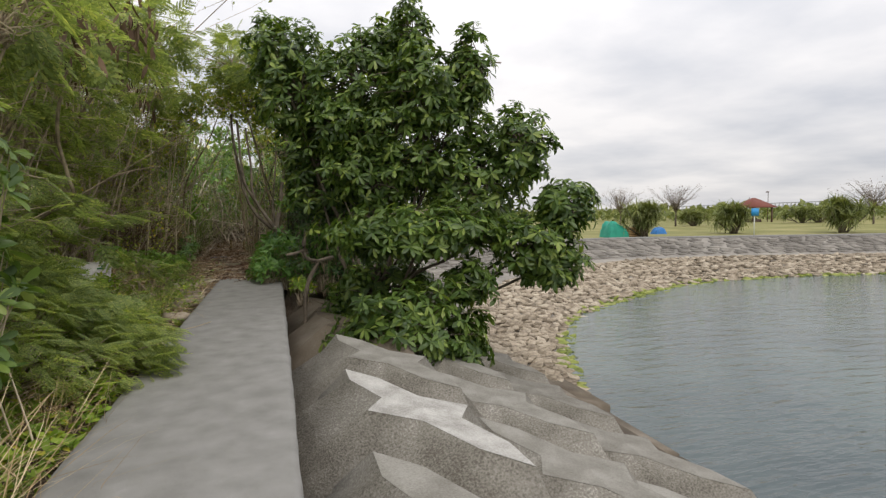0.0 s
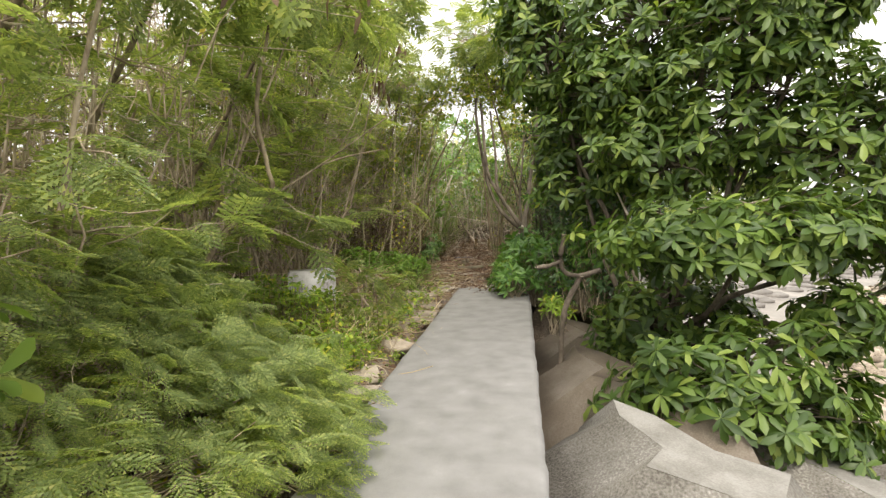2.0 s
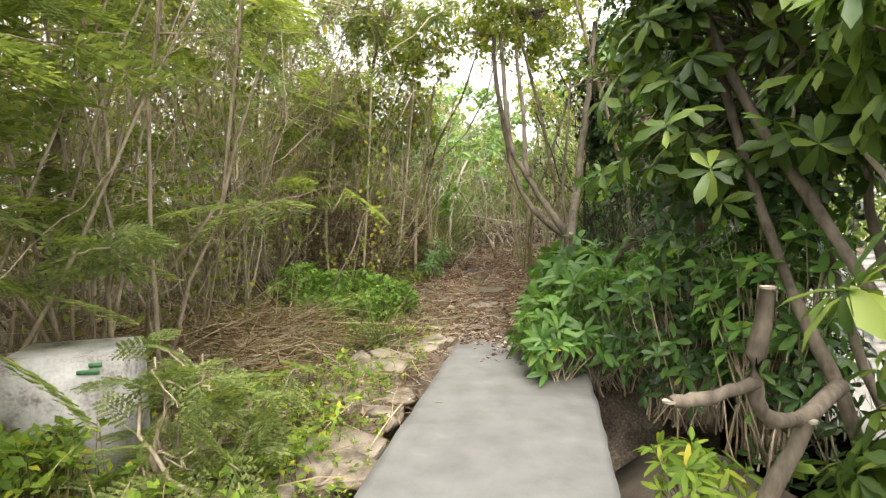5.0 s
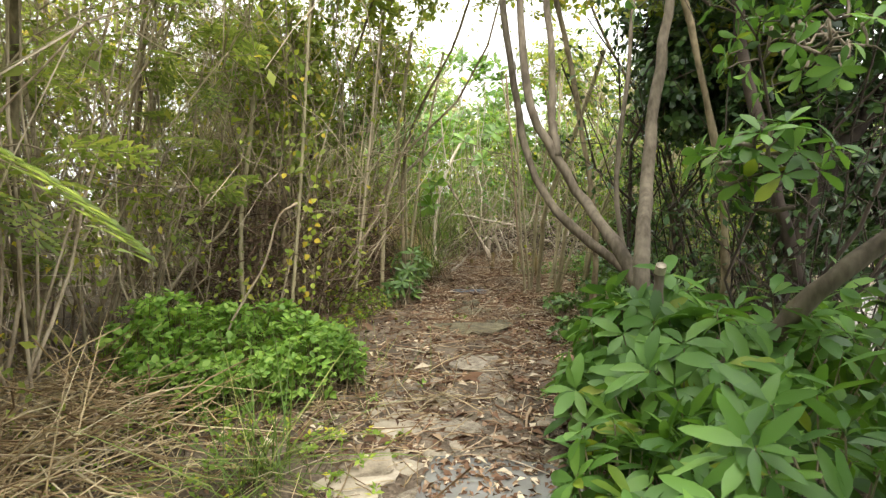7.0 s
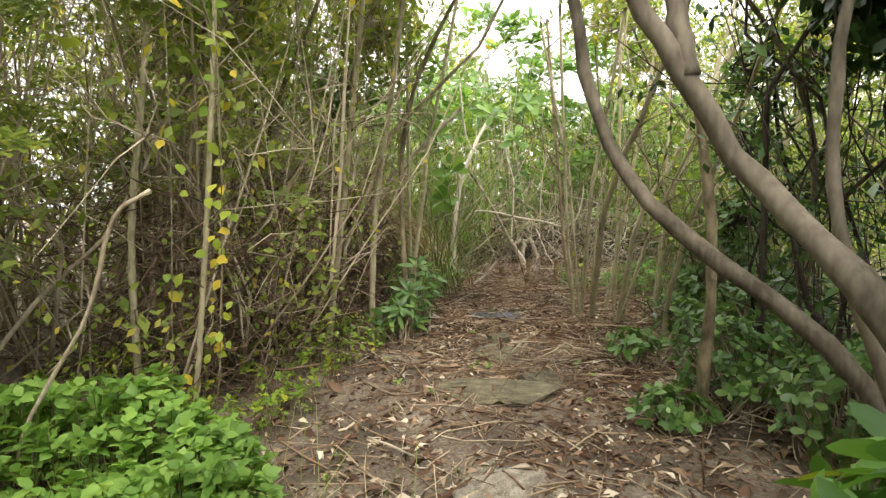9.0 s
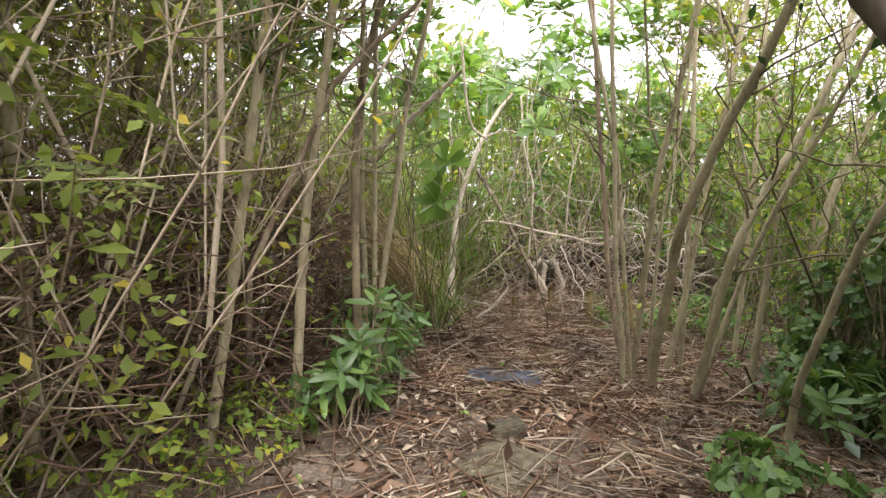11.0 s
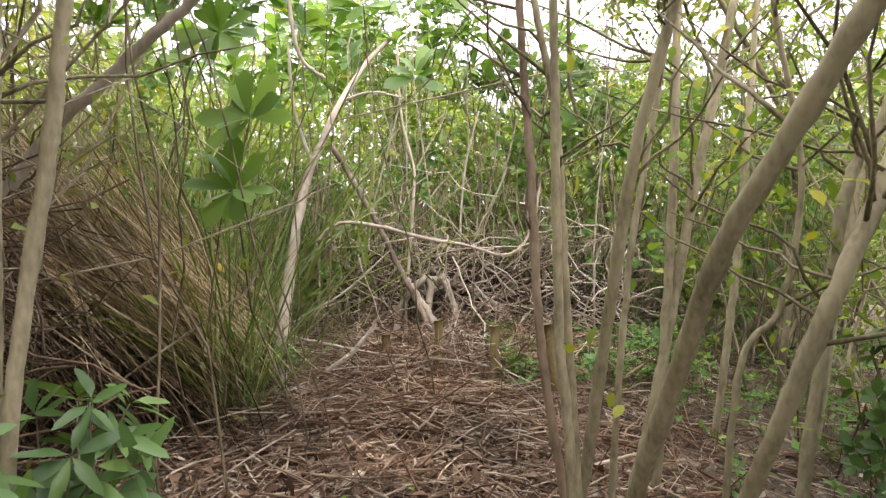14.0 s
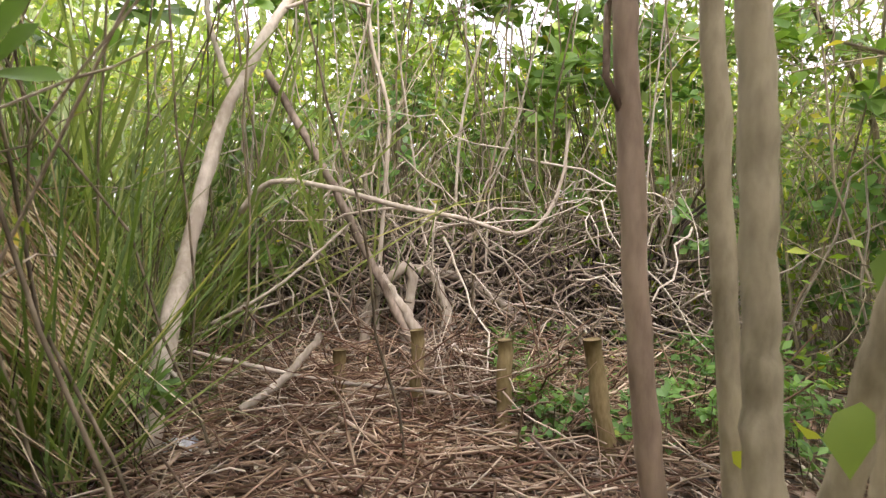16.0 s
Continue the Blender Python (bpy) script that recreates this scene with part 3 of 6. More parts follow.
for j in range(9):
    f0 = 0.57 + 0.42 * j / 9
    L0 = 5 + g.uniform(0, .5)
    while L0 < 75:
        wdt = g.uniform(0.55, 1.0)
        s = np.interp(L0, arc, np.linspace(0, 1, len(arc)))
        p, d = bank_at(np.array([s]), np.array([f0 + 0.023]))
        wlen = float(np.hypot(*(np.interp(s, np.linspace(0, 1, 160), crest[:, k]) - np.interp(s, np.linspace(0, 1, 160), waterline[:, k]) for k in (0, 1)))) * 0.42 / 9
        A = np.array(Matrix.Translation(p[0] + np.array([0, 0, 0.0])) @ Euler((0, -0.16 + g.normal(0, .05), math.atan2(d[0][1], d[0][0]))).to_matrix().to_4x4() @ Matrix.Diagonal((wlen * 0.9, wdt * 0.92, 0.09 * g.uniform(.6, 1.6), 1)))
        v, t = box_vt(-.5, .5, -.5, .5, -.5, .5)
        chunks.append((v @ A[:3, :3].T + A[:3, 3], t)); L0 += wdt
part("masonry", join(*chunks), M_masonry, revetment, "grey slabs laid on the slope", False, "stuff")
ck = np.concatenate([crest, crest_z[:, None]], 1)[30:]
part("coping", tubes(ck[None] + np.array([0, 0.15, 0.04]), np.full((1, len(ck)), 0.11), 4), M_concrete, revetment, "pale concrete coping")

# armour blocks on the slope beside the wall
def armour(name, centre, turn, size, tilt, parent_group, top_m, body_m=None):
    """A wedge-sided concrete unit with a worn star-shaped flat top."""
    l, w, h = size
    top = np.array([(-.5, 0), (-.36, .10), (-.12, .12), (.02, .30), (.12, .11), (.34, .10), (.5, 0), (.34, -.10), (.10, -.12), (-.04, -.30), (-.14, -.11), (-.36, -.10)])
    low = np.array([(-.72, 0), (-.5, .42), (-.2, .5), (.0, .56), (.2, .5), (.5, .42), (.72, 0), (.5, -.42), (.2, -.5), (0, -.56), (-.2, -.5), (-.5, -.42)])
    k = len(top)
    t3 = np.concatenate([top * (l, w), np.zeros((k, 1))], 1)
    m3 = np.concatenate([low * (l, w), np.full((k, 1), -h)], 1)
    b3 = np.concatenate([low * (l, w) * 1.02, np.full((k, 1), -h - 0.8)], 1)
    side_v = np.concatenate([t3, m3, b3])
    T = []
    for r in range(2):
        for i in range(k):
            j = (i + 1) % k
            T += [(r * k + i, (r + 1) * k + i, (r + 1) * k + j), (r * k + i, (r + 1) * k + j, r * k + j)]
    cap_v = np.concatenate([t3 + (0, 0, 0.003), [(0, 0, 0.012)]])
    cap_t = [(k, i, (i + 1) % k) for i in range(k)]
    A = np.array(Matrix.Translation(centre) @ Euler((0, tilt, 0)).to_matrix().to_4x4() @ Euler((0, 0, turn)).to_matrix().to_4x4())
    ob = thing(name, "grey concrete wave-breaking block with a worn pale top", "armour block", parent_group, at=centre)
    part("body", (side_v @ A[:3, :3].T + A[:3, 3], np.array(T)), body_m or M_block, ob, smooth=False)
    part("top", (cap_v @ A[:3, :3].T + A[:3, 3], np.array(cap_t)), top_m, ob, "worn pale flat top", False)
    return ob


g = np.random.default_rng(5)
single("slope_bed", grid_vt(np.linspace(0.09, 6.2, 8), np.linspace(-12, 13, 20), lambda X, Y: -1.05 - 0.27 * X + 0.04 * ripple(X, Y)), M_toe_shade, "dark concrete bed under the blocks", "slope", kind="structure")
for row in range(3):
    for col in range(-4, 6):
        x, y = 1.32 + 1.3 * row, 4.95 + 2.15 * col - 0.75 * row
        if y > 13.2 - row * 1.3:
            continue
        # first-row blocks below the tree: its shade put in as darker, algae-brown concrete
        armour("armour_block", (x + g.normal(0, .05), y + g.normal(0, .06), -.34 - .47 * row + g.normal(0, .03)), radians(-63 + g.normal(0, 3)), (2.8, 1.9, 0.62), radians(9 + g.normal(0, 2)), "blocks on the sea slope", M_toe_shade if row == 0 and col > 1 else M_block_top if row == 0 and col == 0 else M_block_dim, M_toe_shade if row == 0 and col > 1 else None)
# toe beams along the waterline
for r, (x, z) in enumerate([(4.75, -1.78), (5.3, -2.02), (5.8, -2.26)]):
    y = -6.0
    while y < 10.2 - 0.5 * r:
        ln = g.uniform(2.0, 3.0)
        v, t = box_vt(-.36, .36, 0.03, ln - .03, -.7, 0)
        v[:, 2] += np.where(v[:, 0] > 0, -0.13, 0) * (v[:, 2] > -.3)
        v += (x + g.normal(0, .05) + 0.06 * max(0, y - 5), y, z + g.normal(0, .04))
        single("toe_beam", (v, t), M_toe_shade, "dark tide-stained concrete beam at the waterline", "concrete beam", "beams along the waterline", smooth=False)
        y += ln

# rough stones beside the wall
g = np.random.default_rng(21)
for i in range(46):
    y = g.uniform(5.5, 15.5); x = -1.62 - g.uniform(0, .55)
    ob = new("stone", rock_mesh[i % 6]); ob.parent = sea_wall
    ob.matrix_basis = pose(x, y, -0.1 + g.uniform(-.02, .02), g.normal(0, 8), g.normal(0, 8), g.uniform(0, 360)) @ Matrix.Diagonal((g.uniform(.25, .6), g.uniform(.25, .5), g.uniform(.1, .18), 1))

# ---------------- far side of the bay ----------------
before_far = set(scene.collection.objects)
strap = leaf(0.07, 0.55, 0.3, 0.3, 1, 0.02)


def strappy_bush(x, y, h, w, seed):
    g = np.random.default_rng(seed)
    ob = thing("strappy_bush", "round green bush of long strap leaves on the lawn", "bush", "bushes on the far lawn", at=(x, y, 0))
    stems = 30
    tips = np.array((x, y, 0)) + np.stack([g.normal(0, w * .24, stems), g.normal(0, w * .24, stems), h * g.uniform(.3, .72, stems)], 1)
    base = np.array((x, y, -.05)) + g.normal(0, .12, (stems, 3)) * (1, 1, 0)
    part("stem", tubes(wander(base, tips, 5, 0.03, g), np.full((stems, 5), 0.05), 5), M_bark, ob)
    k = 70
    d = unit(g.normal(0, 1, (stems, k, 3)) + (0, 0, 0.55))
    pos = np.broadcast_to(tips[:, None], d.shape).reshape(-1, 3)
    part("crown", scatter(strap, pos, frames(d.reshape(-1, 3), np.tile([0, 0, 1.0], (stems * k, 1))), g.uniform(.45, .75, stems * k) * h * .48), M_far_leaf, ob)


def bare_tree(x, y, h, w, seed):
    g = np.random.default_rng(seed)
    ob = thing("bare_tree", "small flat-topped tree with few reddish leaves", "tree", "bare trees on the far lawn", at=(x, y, 0))
    part("trunk", limb([(x, y, -.1), (x + .05, y, h * .3), (x - .05, y + .05, h * .5)], 0.11, 0.07, 10, 7, seed=seed), M_bark, ob)
    n = 70
    tips = np.array((x, y, 0)) + np.stack([g.normal(0, w * .3, n), g.normal(0, w * .3, n), h * g.uniform(.68, 1.0, n)], 1)
    base = np.array((x, y, h * .42)) + g.normal(0, .12, (n, 3))
    P = wander(base, tips, 7, 0.07, g)
    c1 = tubes(P, np.linspace(.03, .008, 7)[None] * np.ones((n, 1)), 4)
    tw = P[:, 3:].reshape(-1, 3)
    c2 = tubes(wander(tw, tw + g.normal(0, .35, tw.shape) * (1, 1, .4), 4, .03, g), np.full((len(tw), 4), .008), 3)
    part("branch_spray", join(c1, c2), M_bark, ob, kind="stuff")
    q = tips[g.integers(0, n, 350)] + g.normal(0, .18, (350, 3))
    part("leaves", scatter(leaf(.5, .2, .2, .5, 0), q, frames(g.normal(0, 1, (350, 3)), g.normal(0, 1, (350, 3))), g.uniform(.08, .16, 350)), M_dead_leaf, ob, "few reddish leaves")


for X, Y, h, w, s in [(27.0, 36.2, 3.2, 2.3, 1), (36.3, 36.9, 3.1, 2.4, 2), (43.9, 33.6, 3.4, 2.4, 3), (48.7, 55.8, 2.6, 3.0, 4), (67.0, 56.8, 2.7, 3.6, 5), (70.9, 57.5, 2.6, 3.6, 6)]:
    strappy_bush(X, Y, h, w, s)
for X, Y, h, w, s in [(44.0, 64.0) + (4.9, 5.0, 1), (46.9, 56.8) + (4.9, 4.5, 2), (68.1, 48.4) + (5.2, 5.0, 3)]:
    bare_tree(X, Y, h, w, s)

gx, gy = (69.2, 66.8)
gaz = thing("gazebo", "open park shelter with a red-brown hipped roof", "shelter", at=(gx, gy, 0))
v = np.array([(-2.2, -2.2, 1.95), (2.2, -2.2, 1.95), (2.2, 2.2, 1.95), (-2.2, 2.2, 1.95), (-.35, 0, 3.05), (.35, 0, 3.05), (-2.2, -2.2, 1.82), (2.2, -2.2, 1.82), (2.2, 2.2, 1.82), (-2.2, 2.2, 1.82)])
t = np.array([(0, 1, 5), (0, 5, 4), (1, 2, 5), (2, 3, 4), (2, 4, 5), (3, 0, 4), (6, 8, 7), (6, 9, 8), (0, 6, 7), (0, 7, 1), (1, 7, 8), (1, 8, 2), (2, 8, 9), (2, 9, 3), (3, 9, 6), (3, 6, 0)])
part("roof", (v * (0.98, 0.98, 1.2) + (gx, gy, 0), t), M_roof, gaz, smooth=False)
for dx in (-1.7, 1.7):
    for dy in (-1.7, 1.7):
        part("post", box_vt(gx + dx - .09, gx + dx + .09, gy + dy - .09, gy + dy + .09, -.1, 2.45), M_post, gaz, smooth=False)
part("bench", box_vt(gx - 1.2, gx + 1.2, gy - .3, gy + .3, -.05, .45), M_post, gaz, smooth=False)
lx, ly = (71.3, 66.2)
lamp = thing("street_lamp", "dark slim park lamp post", "lamp", at=(lx, ly, 0))
part("pole", tubes(np.array([[(lx, ly, -.1), (lx, ly, 2.2), (lx, ly, 4.5)]]), np.array([[.06, .05, .04]]), 6), M_post, lamp)
part("head", box_vt(lx - .3, lx + .08, ly - .1, ly + .1, 4.45, 4.62), M_post, lamp, smooth=False)
sx, sy = (36.2, 34.8)
sign = thing("notice_sign", "small blue notice board on a white post", "sign", at=(sx, sy, 0))
part("post", tubes(np.array([[(sx, sy, -.1), (sx, sy, 1.1), (sx, sy, 2.05)]]), np.full((1, 3), .045), 6), M_white, sign)
part("panel", box_vt(sx - .36, sx + .36, sy - .08, sy - .05, 1.5, 2.1), M_sign, sign, smooth=False)


def tarp(name, x, y, w, h, mat, label, seed):
    g = np.random.default_rng(seed)
    u = np.linspace(-1, 1, 17)
    a = g.uniform(0, 6, 4)
    def hh(X, Y):
        r = np.maximum(np.abs(X), np.abs(Y))
        return h * np.clip(1.15 - r ** 5 * 1.2, 0, 1) * (0.85 + .12 * np.sin(3 * X + a[0]) + .1 * np.sin(5 * Y + a[1] + 3 * X)) - .05
    V, T = grid_vt(u, u, hh)
    V = V * (w / 2, w / 2.4, 1) + (x, y, 0)
    single(name, (V, T), mat, label, "tarpaulin")


tx, ty = (24.8, 36.8); tarp("green_tarpaulin", tx, ty, 1.8, 1.25, M_green_tarp, "heap covered by a green tarpaulin on the lawn", 1)
tx, ty = (31.0, 39.6); tarp("blue_tarpaulin", tx, ty, 1.1, .65, M_blue_tarp, "small heap under a blue tarpaulin", 2)
tx, ty = (26.4, 37.0)
crate = thing("wooden_crate", "low tan wooden crate beside the tarpaulins", "crate", at=(tx, ty, 0))
for k in range(4):
    part("board", box_vt(tx - .8, tx + .8, ty - .45, ty + .45, -.02 + .2 * k, .165 + .2 * k), M_tan, crate, smooth=False)

for ob in set(scene.collection.objects) - before_far:
    if ob.parent is None:
        ob.location.z -= 0.55

# long bridge in the distance
bx0, by0 = (102.2, 167.6); bx1, by1 = (186.2, 100.6)
bridge = thing("bridge", "long grey road bridge far behind the park", "bridge", at=(bx0, by0, 0))
nb = 26
for k in range(nb):
    f0, f1 = k / nb, (k + 1) / nb
    a, c = np.array((bx0 + (bx1 - bx0) * f0, by0 + (by1 - by0) * f0)), np.array((bx0 + (bx1 - bx0) * f1, by0 + (by1 - by0) * f1))
    z0, z1 = 0.9 + 2.4 * f0, 0.9 + 2.4 * f1
    v = np.array([(a[0], a[1], z0), (c[0], c[1], z1), (c[0], c[1], z1 - 1.7), (a[0], a[1], z0 - 1.7)])
    v = np.concatenate([v, v + (0.5, 6, 0)])
    t = np.array([(0, 1, 2), (0, 2, 3), (4, 6, 5), (4, 7, 6), (0, 4, 5), (0, 5, 1), (3, 2, 6), (3, 6, 7), (0, 3, 7), (0, 7, 4), (1, 5, 6), (1, 6, 2)])
    part("deck", (v, t), M_bridge, bridge, smooth=False)
    part("rail", tubes(np.array([[(*a, z0 + .9), (*(a * .5 + c * .5), (z0 + z1) / 2 + .9), (*c, z1 + .9)]]), np.full((1, 3), .12), 4), M_metal, bridge)
    for q in (0, .25, .5, .75):
        p = a * (1 - q) + c * q
        part("rail_post", box_vt(p[0] - .08, p[0] + .08, p[1] - .08, p[1] + .08, z0, z0 + .95), M_metal, bridge, smooth=False)
    if k % 3 == 0:
        part("pier", box_vt(a[0] - .9, a[0] + .9, a[1] + .5, a[1] + 4.5, -.5, z0 - 1.6), M_bridge, bridge, smooth=False)
    if k % 5 == 2:
        part("lamp_post", box_vt(a[0] - .1, a[0] + .1, a[1] + 1, a[1] + 1.2, z0, z0 + 3.0), M_metal, bridge, smooth=False)
g = np.random.default_rng(31)
n = 9000
ang = g.uniform(-40, 75, n); dd = g.uniform(105, 135, n)
clump = np.sin(ang * .9) * .5 + np.sin(ang * 2.3 + 1) * .3
hz = g.uniform(0, 1, n) ** .8 * (2.0 + .9 * clump)
pos = np.stack([dd * np.sin(np.radians(ang)), dd * np.cos(np.radians(ang)), hz - .2], 1)
single("distant_woods", scatter(leaf(.8, .2, .2, .5, 0), pos, frames(g.normal(0, 1, (n, 3)), g.normal(0, 1, (n, 3))), g.uniform(.6, 1.3, n)), M_far_leaf, "low green tree belt far across the park", "woods", kind="stuff")

# ---------------- large-leaved tree over the slope ----------------
L_rosette = leaf(0.36, 0.22, 0.22, 0.66)
L_crown = leaf(0.38, 0.22, 0.22, 0.66, 1)
L_lance = leaf(0.26, 0.25, 0.2, 0.45)
L_round = leaf(0.62, 0.1, 0.15, 0.55, 1)
L_heart = leaf(0.75, 0.25, 0.2, 0.35, 1, 0.1)
L_small = leaf(0.5, 0.15, 0.2, 0.5, 0)
L_curl = leaf(0.42, 0.35, 0.7, 0.5, 0)
L_droop = leaf(0.36, 0.35, 0.25, 0.66, 1)
L_big = leaf(0.36, 0.32, 0.2, 0.55, 2)
L_fleshy = leaf(0.4, 0.2, 0.2, 0.72, 2)
L_blade = leaf(0.035, 0.5, 0.3, 0.3, True, 0.01)
F_near = feather(6, 5, 0.165, 0.65)
F_mid = feather(5, 4, 0.21, 0.8)


def clear_of_path(p, gap=0.55):
    """Keeps leaves off the way that is walked."""
    x = np.interp(p[:, 1], [-5, 0, 6.5, 10, 11.4, 13.6, 16.3, 18, 22], [0.0, 0.0, -0.1, -0.43, -0.71, -0.96, -1.27, -1.4, -1.45])
    gap = np.where(p[:, 2] < .75, gap * .5, gap)
    return (np.abs(p[:, 0] - x) > gap) | (p[:, 2] > 2.9) | (p[:, 1] > 21.6) | (p[:, 1] < -1)


g = np.random.default_rng(41)
tree = thing("broadleaf_tree", "dense tree with whorls of large glossy green leaves", "tree", at=(1.9, 11.2, -0.9))
root = (1.9, 11.2, -1.1)
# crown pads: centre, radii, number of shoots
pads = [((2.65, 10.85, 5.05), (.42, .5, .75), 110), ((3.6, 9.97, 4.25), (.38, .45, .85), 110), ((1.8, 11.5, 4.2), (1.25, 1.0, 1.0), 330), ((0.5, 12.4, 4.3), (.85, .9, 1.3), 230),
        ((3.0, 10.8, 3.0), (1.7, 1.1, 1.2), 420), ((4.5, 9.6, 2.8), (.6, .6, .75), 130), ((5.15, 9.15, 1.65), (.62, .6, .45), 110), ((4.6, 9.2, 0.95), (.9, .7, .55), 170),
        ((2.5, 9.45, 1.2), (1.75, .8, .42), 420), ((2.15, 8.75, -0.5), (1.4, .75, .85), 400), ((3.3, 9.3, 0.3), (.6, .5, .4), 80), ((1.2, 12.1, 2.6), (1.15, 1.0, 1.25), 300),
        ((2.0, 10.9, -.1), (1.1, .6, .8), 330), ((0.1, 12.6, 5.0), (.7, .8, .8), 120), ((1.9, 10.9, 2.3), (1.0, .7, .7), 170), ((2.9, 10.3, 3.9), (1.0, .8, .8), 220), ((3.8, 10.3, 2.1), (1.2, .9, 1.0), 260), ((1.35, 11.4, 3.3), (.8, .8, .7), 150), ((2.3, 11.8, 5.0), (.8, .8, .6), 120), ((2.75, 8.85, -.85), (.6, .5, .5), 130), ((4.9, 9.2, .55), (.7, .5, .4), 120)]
chunks, limbs = [], []
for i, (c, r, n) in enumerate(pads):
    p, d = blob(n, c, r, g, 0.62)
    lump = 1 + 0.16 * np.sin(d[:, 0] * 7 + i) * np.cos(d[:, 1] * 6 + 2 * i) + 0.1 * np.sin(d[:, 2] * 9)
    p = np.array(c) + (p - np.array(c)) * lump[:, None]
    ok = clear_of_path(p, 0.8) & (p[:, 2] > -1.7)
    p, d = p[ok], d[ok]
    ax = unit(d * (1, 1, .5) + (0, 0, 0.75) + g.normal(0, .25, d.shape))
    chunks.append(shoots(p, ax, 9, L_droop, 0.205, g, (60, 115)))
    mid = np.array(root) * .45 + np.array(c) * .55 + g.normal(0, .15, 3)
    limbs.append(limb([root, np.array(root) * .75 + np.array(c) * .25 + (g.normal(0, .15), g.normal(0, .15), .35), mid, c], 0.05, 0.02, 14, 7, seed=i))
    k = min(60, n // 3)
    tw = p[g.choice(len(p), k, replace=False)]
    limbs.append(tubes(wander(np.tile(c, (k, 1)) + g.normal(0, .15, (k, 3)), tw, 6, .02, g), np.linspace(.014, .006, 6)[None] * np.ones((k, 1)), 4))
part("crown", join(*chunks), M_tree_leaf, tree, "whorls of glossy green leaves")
part("trunk", limb([(1.95, 11.3, -1.9), root, (1.85, 11.25, -.3), (1.9, 11.1, .5)], 0.2, 0.12, 14, 10, seed=3), M_bark, tree)
for k, vt in enumerate(limbs):
    part("limb" if k % 2 == 0 else "twig_spray", vt, M_bark, tree, kind="" if k % 2 == 0 else "stuff")
for pts, r0, r1 in [([(1.0, 10.7, .72), (.7, 10.35, .7), (.5, 10.15, .76), (.44, 10.1, .93), (.49, 10.13, 1.24)], .032, .03), ([(.44, 10.1, .9), (.28, 10.06, .86), (.14, 10.04, .84)], .026, .024), ([(.42, 10.3, -1.0), (.44, 10.24, -.3), (.47, 10.24, .1), (.52, 10.27, .3), (.58, 10.28, .45), (.71, 10.33, .68)], .04, .036)]:
    part("cut_branch", limb(pts, r0, r1, 12, 8, seed=int(r0 * 1000)), M_bark, tree, "pruned grey branch stub")
for p, n_ in [((.49, 10.13, 1.245), .03), ((.135, 10.038, .84), .025), ((.715, 10.332, .683), .036)]:
    part("cut_face", (lambda vt: vt)(tubes(np.array([[np.array(p), np.array(p) + (0, 0, .004), np.array(p) + (0, 0, .008)]]), np.full((1, 3), n_), 8)), M_pale_wood, tree, "pale sawn end")
for pts in [[(1.45, 10.82, 1.38), (1.28, 11.4, 2.0), (1.22, 11.67, 2.43), (1.15, 11.78, 2.82), (1.79, 11.82, 3.2)], [(1.22, 11.67, 2.43), (1.05, 11.62, 2.3), (.94, 11.6, 2.19)], [(1.2, 11.6, 2.5), (1.12, 11.55, 2.2), (1.1, 11.5, 2.02)]]:
    part("twig", limb(pts, .018, .009, 12, 6, seed=4), M_pale_wood, tree, "bare pale twig")

# ---------------- feathery shrubs beside the wall ----------------
def feather_shrub(x, y, h, r, n, seed, low=0.3, tmpl=None, size=0.24, arch=0.0):
    g = np.random.default_rng(seed)
    ob = thing("feathery_shrub", "tall shrub with fine feathery grey-green leaves", "shrub", "shrubs beside the sea wall", at=(x, y, 0))
    m = 11
    base = np.array((x, y, -.15)) + g.normal(0, .18, (m, 3)) * (1, 1, 0)
    top = np.array((x, y, 0)) + np.stack([g.normal(arch, r * .5, m), g.normal(0, r * .5, m), h * g.uniform(.65, 1, m)], 1)
    P = wander(base, top, 9, .05, g)
    c = []
    for q in range(m):
        part("stem", tubes(P[q:q + 1], np.linspace(.02, .006, 9)[None] * g.uniform(.6, 1.3), 6), M_stem, ob)
    src = P[:, 3:].reshape(-1, 3)
    k = max(30, n // 9)
    b0 = src[g.integers(0, len(src), k)]
    out = unit(np.stack([g.normal(.25 * np.sign(-x - 1), 1, k), g.normal(0, 1, k), g.normal(-.05, .35, k)], 1))
    tip = b0 + out * g.uniform(.4, 1.0, (k, 1)) * r
    tip[:, 2] = np.maximum(tip[:, 2], low * g.uniform(.4, 1, k))
    B = wander(b0, tip, 8, .025, g)
    ok = clear_of_path(B[:, -1], .75)
    B = B[ok]; k = len(B)
    c.append(tubes(B, np.linspace(.008, .003, 8)[None] * np.ones((k, 1)), 4))
    part("twig_spray", join(*c), M_stem, ob, "slender brown twigs", kind="stuff")
    i = g.integers(0, k, n); f = g.integers(1, 8, n)
    pos = B[i, f] + g.normal(0, .03, (n, 3))
    way = unit(B[i, 7] - B[i, 0])
    side = unit(np.cross(way, (0, 0, 1.0))) * np.where(g.random(n) < .5, 1, -1)[:, None]
    d = unit(way * .7 + side * .8 + g.normal(0, .35, (n, 3)) + (0, 0, -.1))
    up = np.tile([0, 0, 1.0], (n, 1)) + g.normal(0, .35, (n, 3))
    ok = clear_of_path(pos + d * size, .5)
    part("leaves", scatter(tmpl or F_mid, pos[ok], frames(d, up)[ok], size * g.uniform(.6, 1.2, n)[ok]), M_feather, ob)


